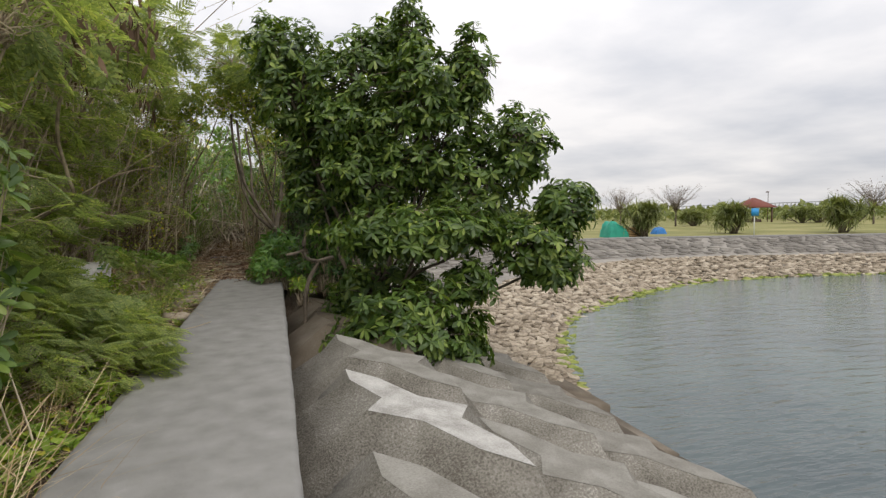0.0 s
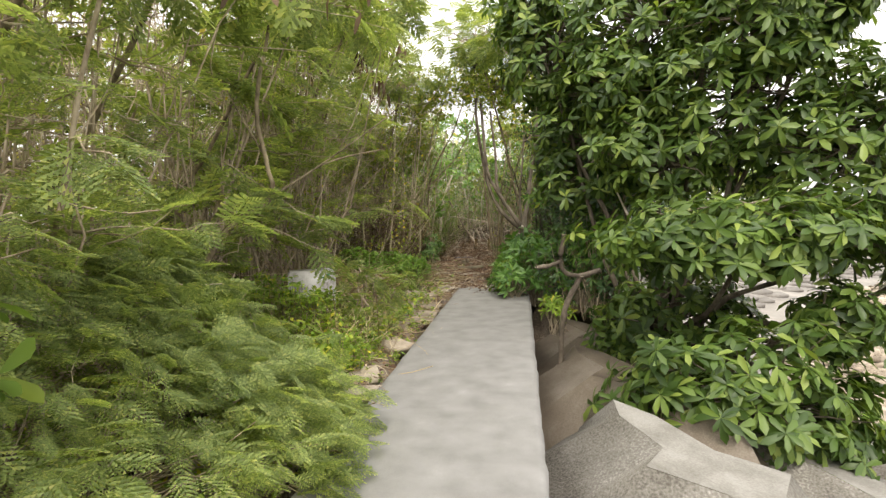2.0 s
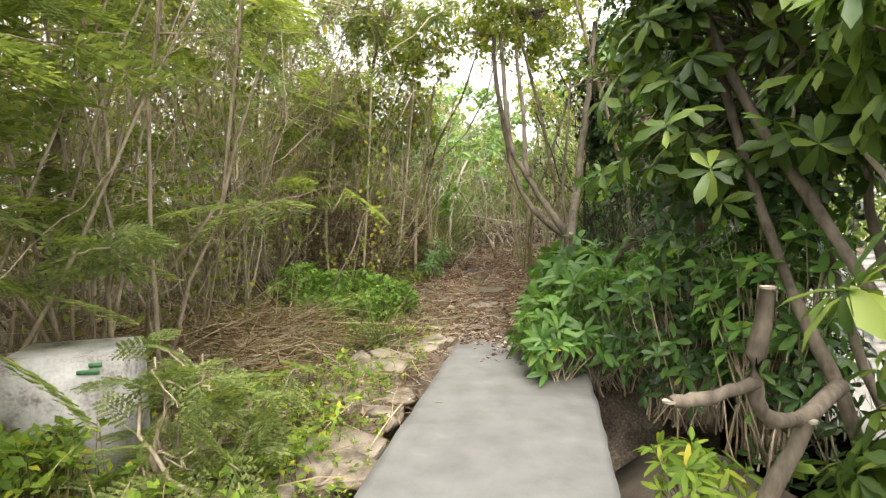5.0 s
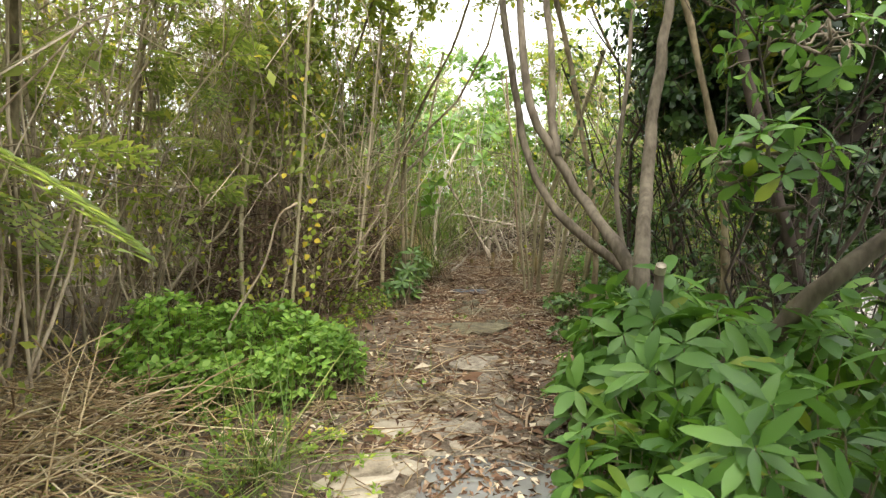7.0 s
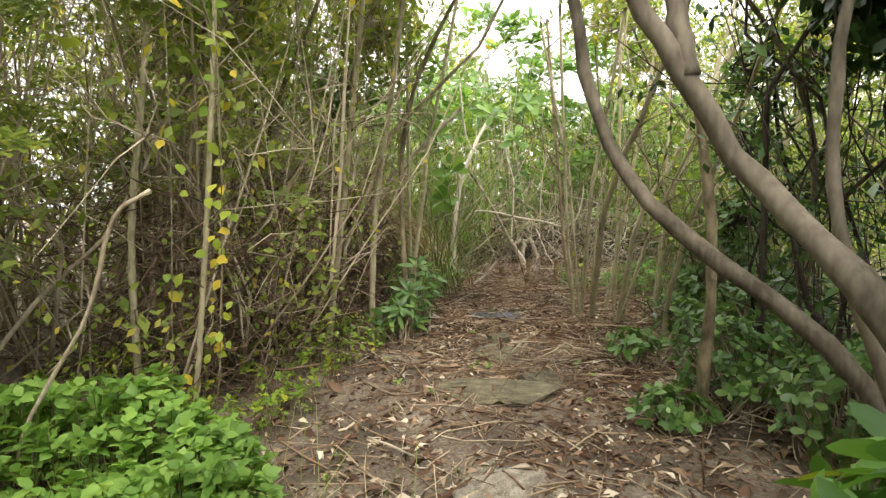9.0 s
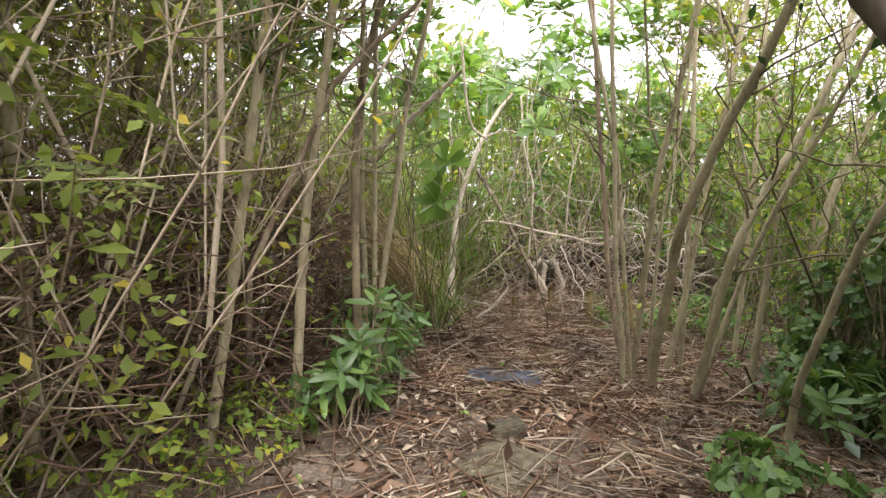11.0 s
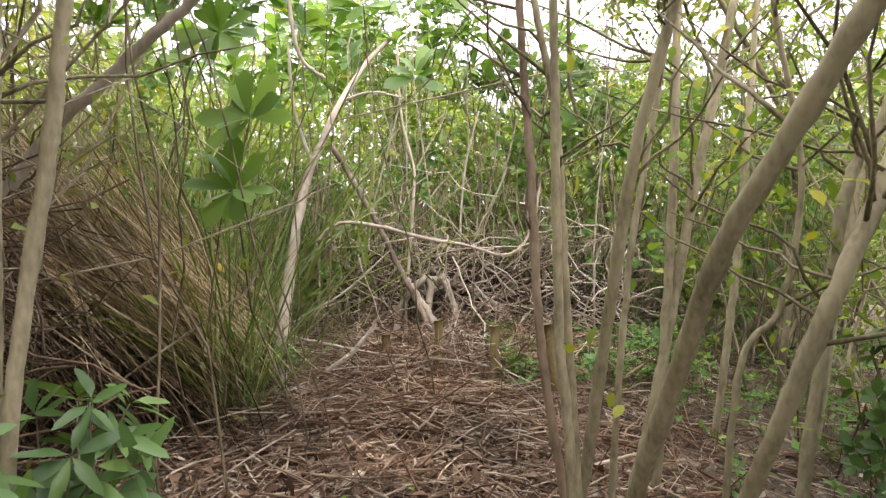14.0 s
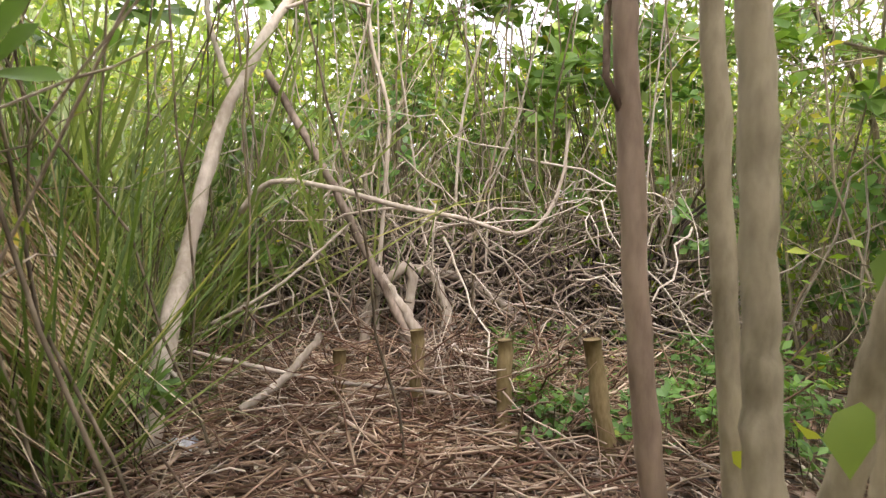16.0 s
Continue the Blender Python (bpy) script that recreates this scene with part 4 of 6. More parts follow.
def feather_bank(y0, y1, n, seed):
    """A shrub whose leaves spill towards the wall."""
    g = np.random.default_rng(seed)
    ym = (y0 + y1) / 2
    ob = thing("feathery_shrub", "spreading shrub of fine feathery leaves spilling onto the wall", "shrub", "shrubs beside the sea wall", at=(-2.6, ym, 0))
    y = g.uniform(y0 - .25, y1 + .25, n)
    u = g.random(n) ** .9
    bulge = .16 * np.sin(y * 2.1 + 1) + .1 * np.sin(y * 4.7)
    x = -1.22 + bulge - 1.75 * u
    z = .1 + .22 * g.random(n) + (.25 + .55 * u ** .8) * 1.75 * u ** .75 + g.normal(0, .09, n)
    near, far = np.clip((5.3 - y) / .8, 0, 1), np.clip((y - 6.7) / 1.2, 0, 1)
    x, z = x - .3 * near - .95 * far, z + .45 * near - .15 * far
    p = np.stack([x, y, np.maximum(z - .35 * g.random(n) ** 2, .05 + .4 * near)], 1)
    k = 60
    base = np.stack([g.normal(-2.9, .25, k), g.normal(ym, .3, k), np.full(k, -.12)], 1)
    part("twig_spray", tubes(wander(base, p[:k] - (.05, 0, .05), 8, .03, g), np.linspace(.009, .003, 8)[None] * np.ones((k, 1)), 4), M_stem, ob, "slender brown twigs", kind="stuff")
    d = unit(np.stack([g.normal(.75, .35, n), g.normal(0, .65, n), g.normal(-.12, .3, n)], 1))
    up = np.stack([g.normal(.45, .25, n), g.normal(0, .25, n), np.ones(n)], 1)
    part("leaves", scatter(F_near, p, frames(d, up), .165 * g.uniform(.6, 1.2, n)), M_feather, ob)


for k in range(4):
    feather_bank(4.95 + .9 * k, 5.85 + .9 * k, 620 if k < 2 else 420, 130 + k)
for k, (x, y, h, r, n, near) in enumerate([(-2.3, 10.6, .9, .42, 110, 1), (-3.9, 8.3, 1.2, .7, 150, 1), (-2.9, 3.4, 2.3, 0.9, 110, 1), (-2.8, 4.9, 2.3, 0.9, 130, 1), (-3, 6, 2, 0.9, 130, 1),
        (-2.8, 1.6, 3, 1.2, 90, 0), (-3, 3.9, 4.6, 1.5, 201, 1), (-3.3, 5.6, 5, 1.6, 237, 1), (-4.3, 7.4, 4.8, 1.5, 200, 1), (-3.8, 8.6, 5.4, 1.7, 259, 0), (-4.6, 6.6, 5.8, 1.8, 230, 0), (-4.8, 10.2, 5.8, 1.8, 259, 0), (-3.9, 11.9, 5.4, 1.5, 216, 0), (-5.8, 13.2, 5.8, 1.8, 230, 0), (-5.6, 3.2, 5.4, 2, 187, 0), (-6.8, 9, 6.2, 2, 187, 0), (-4.4, 14.6, 5.4, 1.4, 110, 0), (-4.2, 10.9, 5.8, 1.3, 187, 0), (-5.2, 16.6, 5.8, 1.6, 110, 0), (-6.6, 18.6, 5.6, 1.8, 187, 0), (-7.5, 15, 6.2, 2, 187, 0), (-4.6, 18.6, 5.6, 1.2, 70, 0)]):
    feather_shrub(x, y, h, r, int(n * .72) if h > 4 else n, 100 + k, low=.9 if y < 5.2 else 1.9 if y > 11 else .3, tmpl=F_near if near else F_mid, size=0.24 if near else 0.36, arch=.35 if h > 3 and y < 12 else .1)
# canopy high over the thicket
for k, (x, y, z, r, n) in enumerate([(-3.8, 14.5, 5.6, 1.4, 220), (-1.2, 17.6, 6.2, 1.2, 170), (-5.2, 17.5, 5.6, 1.6, 190), (-.2, 16.2, 5.6, 1.0, 150), (-3.1, 17.6, 5.2, 1.0, 170), (-2.7, 7.2, 3.9, 1.0, 90), (-2.6, 9.2, 4.3, 1.0, 100), (-2.3, 5.6, 3.4, .8, 70), (-2.4, 11.4, 4.9, 1.0, 150)]):
    g = np.random.default_rng(170 + k)
    ob = thing("feathery_tree", "tall thin tree with feathery leaves high above", "tree", "tall feathery trees", at=(x - .9, y + .5, 0))
    bx = x - 2.1 if y < 12 else x - .9 if x < -1.4 else x + 1.1
    part("trunk", limb([(bx, y + .6, -.1), (bx, y + .5, 1.5), (bx * .6 + x * .4, y + .3, z * .6), (x, y, z)], .045, .02, 20, 8, seed=k), M_olive_stem, ob)
    p, d = blob(n, (x, y, z), (r, r, r * .6), g, .25)
    part("twig_spray", tubes(wander(np.tile((x, y, z - .3), (60, 1)), p[:60], 7, .05, g), np.linspace(.012, .004, 7)[None] * np.ones((60, 1)), 4), M_stem, ob, kind="stuff")
    part("leaves", scatter(F_mid, p, frames(unit(d + g.normal(0, .5, d.shape) + (0, 0, -.3)), np.tile([0, 0, 1.0], (n, 1)) + g.normal(0, .4, (n, 3))), .32 * g.uniform(.6, 1.2, n)), M_feather, ob)

# crooked pale limb that leans over the weeds
lean = thing("leaning_tree", "crooked grey-brown trunk leaning over weeds", "tree", at=(-3.3, 8.1, 0))
part("trunk", limb([(-3.5, 8.0, -.1), (-3.3, 8.1, .9), (-3.01, 8.18, 1.47), (-2.57, 8.28, 1.78), (-2.61, 8.3, 2.13), (-2.7, 8.32, 2.7), (-2.6, 8.5, 3.6)], .036, .02, 20, 8, seed=9), M_olive_stem, lean)
for pts in [[(-2.57, 8.28, 1.78), (-2.3, 8.5, 2.0), (-2.16, 8.59, 2.11), (-1.8, 8.67, 2.35), (-1.34, 8.78, 2.69)], [(-2.16, 8.59, 2.11), (-1.9, 8.8, 2.22), (-1.55, 9.0, 2.3)], [(-2.62, 8.3, 2.2), (-2.9, 8.4, 2.6), (-3.2, 8.4, 3.2)]]:
    part("branch", limb(pts, .014, .006, 14, 6, seed=11), M_olive_stem, lean)

# broad-leaved shrub close to the wall
def leafy_shrub(name, label, x, y, h, r, n, mat, tmpl, size, seed, k=7, group="", spread=(45, 95), stem=M_stem, floor=0.05, gap=.6):
    g = np.random.default_rng(seed)
    ob = thing(name, label, "shrub", group, at=(x, y, 0))
    p, d = blob(n, (x, y, h * .55), (r, r, h * .5), g, .35)
    p[:, 2] = np.maximum(p[:, 2], floor + g.uniform(0, .1, n))
    ok = clear_of_path(p, gap); p, d = p[ok], d[ok]
    m = len(p)
    base = np.array((x, y, -.2)) + g.normal(0, r * .25, (m, 3)) * (1, 1, 0)
    part("stalk_mass", tubes(wander(base, p, 6, .015, g), np.linspace(.008, .0035, 6)[None] * np.ones((m, 1)), 4), stem, ob, kind="stuff")
    ax = unit(d * (1, 1, .4) + (0, 0, .8) + g.normal(0, .2, d.shape))
    part("leaves", shoots(p, ax, k, tmpl, size, g, spread), mat, ob)
    return ob


leafy_shrub("broadleaf_shrub", "shrub with smooth oval leaves beside the wall", -2.0, 4.15, 2.35, .42, 80, M_tree_leaf, L_rosette, .17, 201, 6, floor=.35)
leafy_shrub("broadleaf_shrub", "shrub with smooth oval leaves beside the wall", -2.1, 1.2, 2.6, .6, 70, M_big_leaf, L_rosette, .14, 202, 6)
# big-leaved undergrowth where the wall ends
for k, (x, y, h, r, n) in enumerate([(.75, 12.6, 1.35, .5, 120), (1.2, 12.0, 1.6, .5, 110), (.3, 13.4, 1.0, .65, 70), (.15, 14.4, 1.0, .55, 60), (1.3, 13.4, 1.4, .8, 70), (.3, 15.4, 1.0, .65, 75), (1.5, 14.8, 1.2, .8, 60), (-.05, 15.05, 1.2, .45, 60), (-.25, 13.1, .6, .42, 60), (-.3, 13.8, .6, .4, 60), (-.2, 15.0, .85, .45, 45), (-.02, 15.35, .95, .45, 50), (.1, 16.0, .8, .4, 40), (.6, 14.5, 1.1, .6, 50)]):
    leafy_shrub("large_leaved_shrub", "low shrub with big dark green glossy leaves", x, y, h, r, n, M_big_leaf, L_lance if k % 3 == 2 else L_big, .15 if k < 2 else .18 if k in (8, 9) else .21, 220 + k, 7, "large-leaved shrubs at the wall's end", gap=.55)
leafy_shrub("yellow_green_shrub", "small sprout with yellow-green leaves", -.42, 13.6, .4, .22, 16, M_weed, L_rosette, .17, 240, 7, gap=.4)
leafy_shrub("yellow_green_shrub", "small sprout with yellow-green leaves", 0.42, 10.9, .35, .28, 26, M_weed, L_lance, .13, 241, 8, gap=.4)
# lance-leaved saplings by the path
for x, y, h, r, n, s in [(-2.9, 20.3, 1.0, .3, 20, 250), (-2.95, 19.95, .5, .3, 12, 251), (-3.05, 21.1, .9, .3, 12, 252), (.35, 20.7, .5, .4, 20, 253)]:
    leafy_shrub("lance_leaved_sapling", "young plant with long pointed green leaves", x, y, h, r, int(n * 1.5), M_mid_leaf, L_lance, .2, s, 6, "saplings by the path", gap=.7)
# dark small-leaved undergrowth and tree beside the path
for x, y, h, r, n, s in [(.3, 18.6, .7, .6, 190, 260), (.8, 19.6, .9, .7, 200, 261), (.6, 17.6, .7, .5, 130, 262), (1.2, 20.8, .9, .6, 140, 263), (-.35, 19.6, .3, .35, 50, 264), (1.6, 18.4, 1.2, .8, 160, 265), (-.3, 18.0, .25, .3, 40, 266), (.6, 21.55, 1.15, .4, 150, 267), (.35, 21.15, .6, .3, 90, 268), (1.0, 21.3, 1.8, .5, 170, 269)]:
    leafy_shrub("dark_shrub", "low tangled shrub with small dark leaves", x, y, h, r, n, M_mid_leaf, L_round, .085, s, 7, "dark undergrowth by the path", gap=.8)

# ---------------- trunks beyond the wall's end ----------------
def trunk_tree(label, branches, mat, leaves, seed, name="thicket_tree", group=""):
    b0 = branches[0][0][0]
    ob = thing(name, label, "tree", group, at=(b0[0], b0[1], 0))
    for k, (pts, r0, r1) in enumerate(branches):
        part("trunk" if k == 0 else "branch", limb(pts, r0, r1, 22, 9, .07, seed + k), mat, ob)
    if leaves:
        leaf_m, tmpl, size, n, spots = leaves
        g = np.random.default_rng(seed)
        P, A = [], []
        tw = []
        for c, r in spots:
            p, d = blob(n, c, r, g, .25)
            ok = clear_of_path(p, .6); p, d = p[ok], d[ok]
            P.append(p); A.append(unit(d + (0, 0, .5) + g.normal(0, .3, d.shape)))
            q = min(len(p), 40)
            tw.append(tubes(wander(np.tile(c, (q, 1)) + g.normal(0, .1, (q, 3)), p[:q], 6, .03, g), np.linspace(.012, .004, 6)[None] * np.ones((q, 1)), 4))
        part("twig_spray", join(*tw), mat, ob, kind="stuff")
        part("leaves", shoots(np.concatenate(P), np.concatenate(A), 6, tmpl, size, g), leaf_m, ob)
    return ob


trunk_tree("two curved grey-brown trunks with dark round leaves", [([(.75, 17.0, -.1), (.38, 17.2, .71), (-.4, 17.52, 1.38), (-.83, 17.8, 2.01), (-1.04, 17.84, 2.97), (-1.18, 17.89, 3.93), (-1.2, 17.9, 4.6)], .055, .035),
    ([(.5, 15.4, -.1), (.24, 15.64, .6), (.03, 15.87, 1.04), (-.2, 16.1, 1.4), (-.37, 16.3, 1.67), (-.6, 16.32, 2.05), (-.8, 16.35, 2.4), (-.9, 16.45, 3.0), (-.98, 16.6, 4.2)], .064, .03), ([(-.58, 16.32, 2.02), (-.63, 16.38, 2.35), (-.64, 16.45, 2.9), (-.75, 16.6, 4.0)], .045, .025)], M_bark,
    (M_thin_leaf, L_round, .085, 170, [((.5, 17.5, 4.0), (.9, .8, .6)), ((-.5, 17.9, 4.9), (1.0, .9, .7)), ((1.3, 17.3, 3.2), (.6, .6, .7)), ((-1.2, 18.2, 5.6), (.9, .9, .7)), ((.2, 18.6, 5.6), (1.1, .9, .8))]), 300)
trunk_tree("upright forked trunk with large leaves", [([(-.02, 15.15, -.1), (-.02, 15.32, .7), (.02, 15.56, 1.33), (.11, 15.98, 1.83), (.2, 16.2, 2.5), (.3, 16.35, 3.3), (.4, 16.4, 4.2)], .068, .035), ([(.12, 16.13, .7), (-.03, 16.3, 1.3), (-.08, 16.35, 1.9), (.0, 16.4, 2.7), (.05, 16.5, 3.6)], .03, .015)], M_bark,
    (M_big_leaf, L_rosette, .15, 26, [((.5, 15.6, 3.2), (.7, .6, .5)), ((.9, 15.2, 2.6), (.5, .5, .4)), ((.35, 14.3, 1.8), (.3, .3, .2))]), 310)
trunk_tree("dark leaning trunk with dense dark leaves", [([(1.55, 16.1, -.2), (1.36, 16.16, .81), (1.2, 16.18, 1.43), (1.01, 16.2, 2.11), (.82, 16.23, 2.96), (.78, 16.24, 3.4), (.9, 16.3, 4.3)], .06, .035), ([(1.0, 16.6, -.2), (1.33, 16.56, .83), (1.75, 16.72, 1.91), (2.21, 16.86, 2.64), (2.6, 17, 3.6)], .085, .05)], M_dark_bark,
    (M_dark_leaf, L_round, .1, 620, [((.75, 17.6, 2.9), (.55, .5, .7)), ((.9, 18.3, 3.6), (.8, .6, .8)), ((1.5, 17.9, 3.0), (.8, .7, .8)), ((1.5, 18.6, 4.2), (1.2, .9, .9)), ((2.4, 18.8, 3.0), (1.0, .9, 1.2)), ((3.6, 17.5, 3.0), (1.0, .9, 1.5)), ((2.2, 19.0, 4.6), (1.2, .9, .8)), ((1.9, 17.2, 2.2), (1.1, .8, 1.2)), ((2.6, 16.6, 3.4), (1.3, 1.0, 1.0)), ((1.2, 16.8, 3.9), (1.0, .8, .7)), ((2.6, 18, 1.6), (1.0, .9, 1.2)), ((2.2, 15.6, 4.2), (1.2, 1.0, .8))]), 320)
trunk_tree("heavy dark low limb with rough bark", [([(.2, 14.75, -.15), (.41, 14.46, .78), (.6, 14.32, 1.16), (.88, 14.29, 1.42), (1.2, 14.25, 1.7), (1.9, 14.2, 2.5), (2.2, 14.1, 3.4)], .052, .04), ([(-.05, 14.85, -.1), (-.04, 14.76, .6), (-.03, 14.74, 1.2)], .03, .028)], M_bark,
    (M_big_leaf, L_rosette, .17, 45, [((2.2, 14.0, 3.6), (1.0, .8, .7)), ((1.5, 13.6, 3.0), (.8, .7, .5)), ((1.9, 13.0, 2.4), (.6, .6, .5))]), 330)
single("cut_stub_end", tubes(np.array([[(-.03, 14.735, 1.2), (-.028, 14.72, 1.235), (-.027, 14.71, 1.25)]]), np.array([[.031, .031, .03]]), 10), M_pale_wood, "pale sawn end of a cut stem", "cut stem")

trunk_tree("tall dense shrub with oval dark green leaves beside the wall's end", [([(1.0, 12.7, -.3), (.95, 12.7, .8), (.85, 12.7, 2.0), (.8, 12.7, 3.4)], .04, .02), ([(.95, 12.7, .7), (1.2, 12.3, 1.4), (1.4, 12.0, 2.4)], .03, .015)], M_bark,
    (M_dark_leaf, L_crown, .12, 150, [((.75, 12.7, .5), (.55, .6, .7)), ((.8, 12.7, 1.8), (.6, .6, .9)), ((.75, 12.7, 3.2), (.6, .6, .9)), ((1.35, 12.0, .4), (.5, .5, .8)), ((1.35, 12.0, 1.8), (.6, .5, .9)), ((.6, 12.9, 4.2), (.6, .6, .6))]), 350, "dark_shrub")

# ---------------- stems that stand by the path ----------------
def stem_tree(pts, r0, r1, seed, mat=M_olive_stem, leaves=0):
    pts = list(pts)
    b0 = pts[0]
    a, b_ = np.array(pts[-2]), np.array(pts[-1])
    pts.append(tuple(b_ + (b_ - a) / max(np.linalg.norm(b_ - a), .01) * 1.3 + (0, 0, .2)))
    ob = thing("slender_tree", "slender upright grey-brown stem with knobbly bark", "tree", "slender stems by the path", at=(b0[0], b0[1], 0))
    n = 66
    g = np.random.default_rng(seed)
    pts[0] = (b0[0], b0[1], -.12)
    p = spline(pts, n); p[1:] += g.normal(0, .0018, (n - 1, 3))
    r = np.linspace(r0, r1, n) * (1 + .02 * g.normal(0, 1, n)); r[0] *= 1.35; r[g.choice(np.arange(3, n), 14, replace=False)] *= g.uniform(1.06, 1.15, 14)
    part("trunk", tubes(p[None], r[None], 10), mat, ob)
    k = 9
    i = g.integers(26, n, k)
    tip = p[i] + np.stack([g.normal(0, .5, k), g.normal(0, .4, k), g.uniform(.2, .8, k)], 1)
    tw = wander(p[i], tip, 7, .03, g)
    for q in range(k):
        if clear_of_path(tw[q], .5).all():
            part("twig", tubes(tw[q:q + 1], np.linspace(.009, .003, 7)[None], 4), mat, ob)
    if leaves:
        q = p[g.integers(18, n, leaves)] + g.normal(0, .12, (leaves, 3))
        q = q[clear_of_path(q, .5)]
        d = unit(g.normal(0, 1, q.shape) + (0, 0, -.2))
        part("leaves", scatter(L_heart, q, frames(d, np.tile([0, 0, 1.0], (len(q), 1)) + g.normal(0, .3, q.shape)), g.uniform(.06, .11, len(q))), M_weed, ob, "yellow-green heart-shaped leaves")


for k, (pts, r0, r1, lv) in enumerate([
        ([(-.94, 21.77, 0), (-1.12, 21.8, .87), (-1.19, 21.84, 1.71), (-1.27, 21.88, 2.55)], .029, .022, 0),
        ([(-.9, 21.72, 0), (-1.01, 21.78, 1.16), (-1.08, 21.82, 1.98), (-1.2, 21.84, 2.53)], .026, .02, 5),
        ([(-.98, 21.42, 0), (-1.02, 21.45, .5), (-1.07, 21.48, .9), (-1.08, 21.5, 1.15), (-1.10, 21.52, 1.5), (-1.12, 21.54, 2.0), (-1.15, 21.55, 2.6)], .028, .022, 0),
        ([(-.9, 21.85, 0), (-.845, 21.74, .65), (-.82, 21.65, 1.1), (-.77, 21.5, 1.79), (-.66, 21.4, 2.4)], .036, .026, 9),
        ([(-.77, 21.72, 0), (-.71, 21.8, 1.16), (-.58, 21.86, 2.13), (-.5, 21.9, 2.7)], .02, .014, 10),
        ([(-.76, 21.5, 0), (-.75, 21.39, .28), (-.70, 21.12, .87), (-.67, 20.86, 1.36), (-.60, 20.68, 1.65), (-.48, 20.45, 2.05), (-.3, 20.2, 2.5)], .046, .034, 4),
        ([(-.45, 22.05, 0), (-.4, 22.14, 1.6), (-.4, 22.2, 2.67)], .03, .022, 14),
        ([(-.6, 22.05, 0), (-.46, 22.08, .53), (-.29, 22.15, 1.6), (-.12, 22.21, 2.52)], .036, .026, 14),
        ([(-.36, 21.46, 0), (-.29, 21.51, .84), (-.12, 21.54, 1.11), (-.05, 21.57, 1.7), (-.19, 21.6, 2.43)], .018, .013, 12),
        ([(-.48, 21.3, 0), (-.40, 21.21, .34), (-.34, 21.0, .9), (-.28, 20.9, 1.27), (-.1, 20.97, 1.65), (.2, 21.15, 2.15)], .04, .03, 4),
        ([(.02, 21.6, 0), (.13, 21.64, .95), (.22, 21.69, 1.64), (.38, 21.72, 1.98), (.6, 21.8, 2.7)], .035, .025, 12),
        ([(-.02, 20.5, 0), (.0, 20.4, .4), (.05, 20.22, .8), (.12, 20.0, 1.3), (.2, 19.85, 1.6), (.42, 19.6, 2.3)], .032, .022, 0),
        ([(-.45, 21.4, 0), (-.33, 21.34, .3), (-.1, 21.3, 1.1), (.12, 21.2, 1.7), (.4, 21.0, 2.4)], .028, .018, 6),
        ([(.72, 21.8, 0), (.95, 21.75, 1.05), (1.17, 21.7, 1.6), (1.6, 21.66, 2.5), (1.8, 21.6, 3.1)], .05, .035, 0),
        ([(.78, 22.8, 0), (.95, 22.87, 1.36), (1.15, 22.9, 2.05), (1.5, 22.97, 2.8), (1.9, 23.0, 3.6)], .05, .03, 0),
        ([(.2, 22.9, 0), (.3, 22.9, 1.4), (.35, 22.95, 2.6)], .03, .02, 8),
        ([(-3.2, 19.8, 0), (-3.19, 19.83, .6), (-3.15, 19.84, 1.39), (-3.05, 19.8, 2.0), (-2.9, 19.72, 2.7)], .04, .03, 0),
        ([(-3.06, 20.7, 0), (-3.09, 20.74, .71), (-3.15, 20.78, 1.73), (-3.17, 20.83, 2.75)], .03, .024, 0),
        ([(-2.98, 20.7, 0), (-3.01, 20.74, .71), (-3.04, 20.79, 1.73), (-3.06, 20.84, 2.76)], .028, .022, 0),
        ([(-2.98, 20.78, 0), (-2.97, 20.75, .71), (-2.86, 20.8, 1.63), (-2.79, 20.83, 2.32), (-2.69, 20.86, 2.76)], .032, .025, 0),
        ([(-3.52, 19.3, 0), (-3.44, 19.4, .8), (-3.36, 19.46, 1.55), (-3.28, 19.53, 2.42), (-3.22, 19.57, 3.0)], .043, .034, 0),
        ([(-4.05, 18.65, 0), (-4.17, 18.71, 1.22), (-4.28, 18.73, 2.2)], .045, .035, 0),
        ([(-5.4, 20.5, 0), (-5.63, 20.54, 1.83), (-5.77, 20.6, 3.3)], .04, .03, 0),
        ([(-4.95, 20.6, 0), (-5.09, 20.68, 1.84), (-5.23, 20.73, 3.3)], .04, .03, 0),
        ([(-3.6, 17.3, 0), (-3.5, 17.35, 1.0), (-3.4, 17.4, 2.4)], .025, .018, 30),
        ([(-4.3, 17.6, 0), (-4.35, 17.65, 1.3), (-4.2, 17.7, 2.6)], .035, .025, 16)]):
    stem_tree(pts, r0 * .84, r1 * .84, 400 + k, M_red_stem if k == 0 else M_path_stem, lv)

# dark round-leaved tree over the path's seaward side
trunk_tree("leaning tree with small round dark leaves", [([(1.7, 21.2, -.1), (1.5, 21.0, 1.2), (1.7, 20.8, 2.4), (2.1, 20.6, 3.6)], .05, .03), ([(1.5, 21.0, 1.3), (1.1, 20.6, 2.2), (.9, 20.3, 3.2)], .03, .015)], M_dark_bark,
    (M_mid_leaf, L_round, .085, 60, [((.8, 20.6, 2.2), (.42, .4, .45)), ((.65, 20.35, 1.35), (.3, .3, .35)), ((1.3, 20.5, 2.9), (.6, .6, .5)), ((1.5, 20.6, 1.6), (.5, .5, .7)), ((.75, 20.4, 2.9), (.4, .4, .4))]), 340)

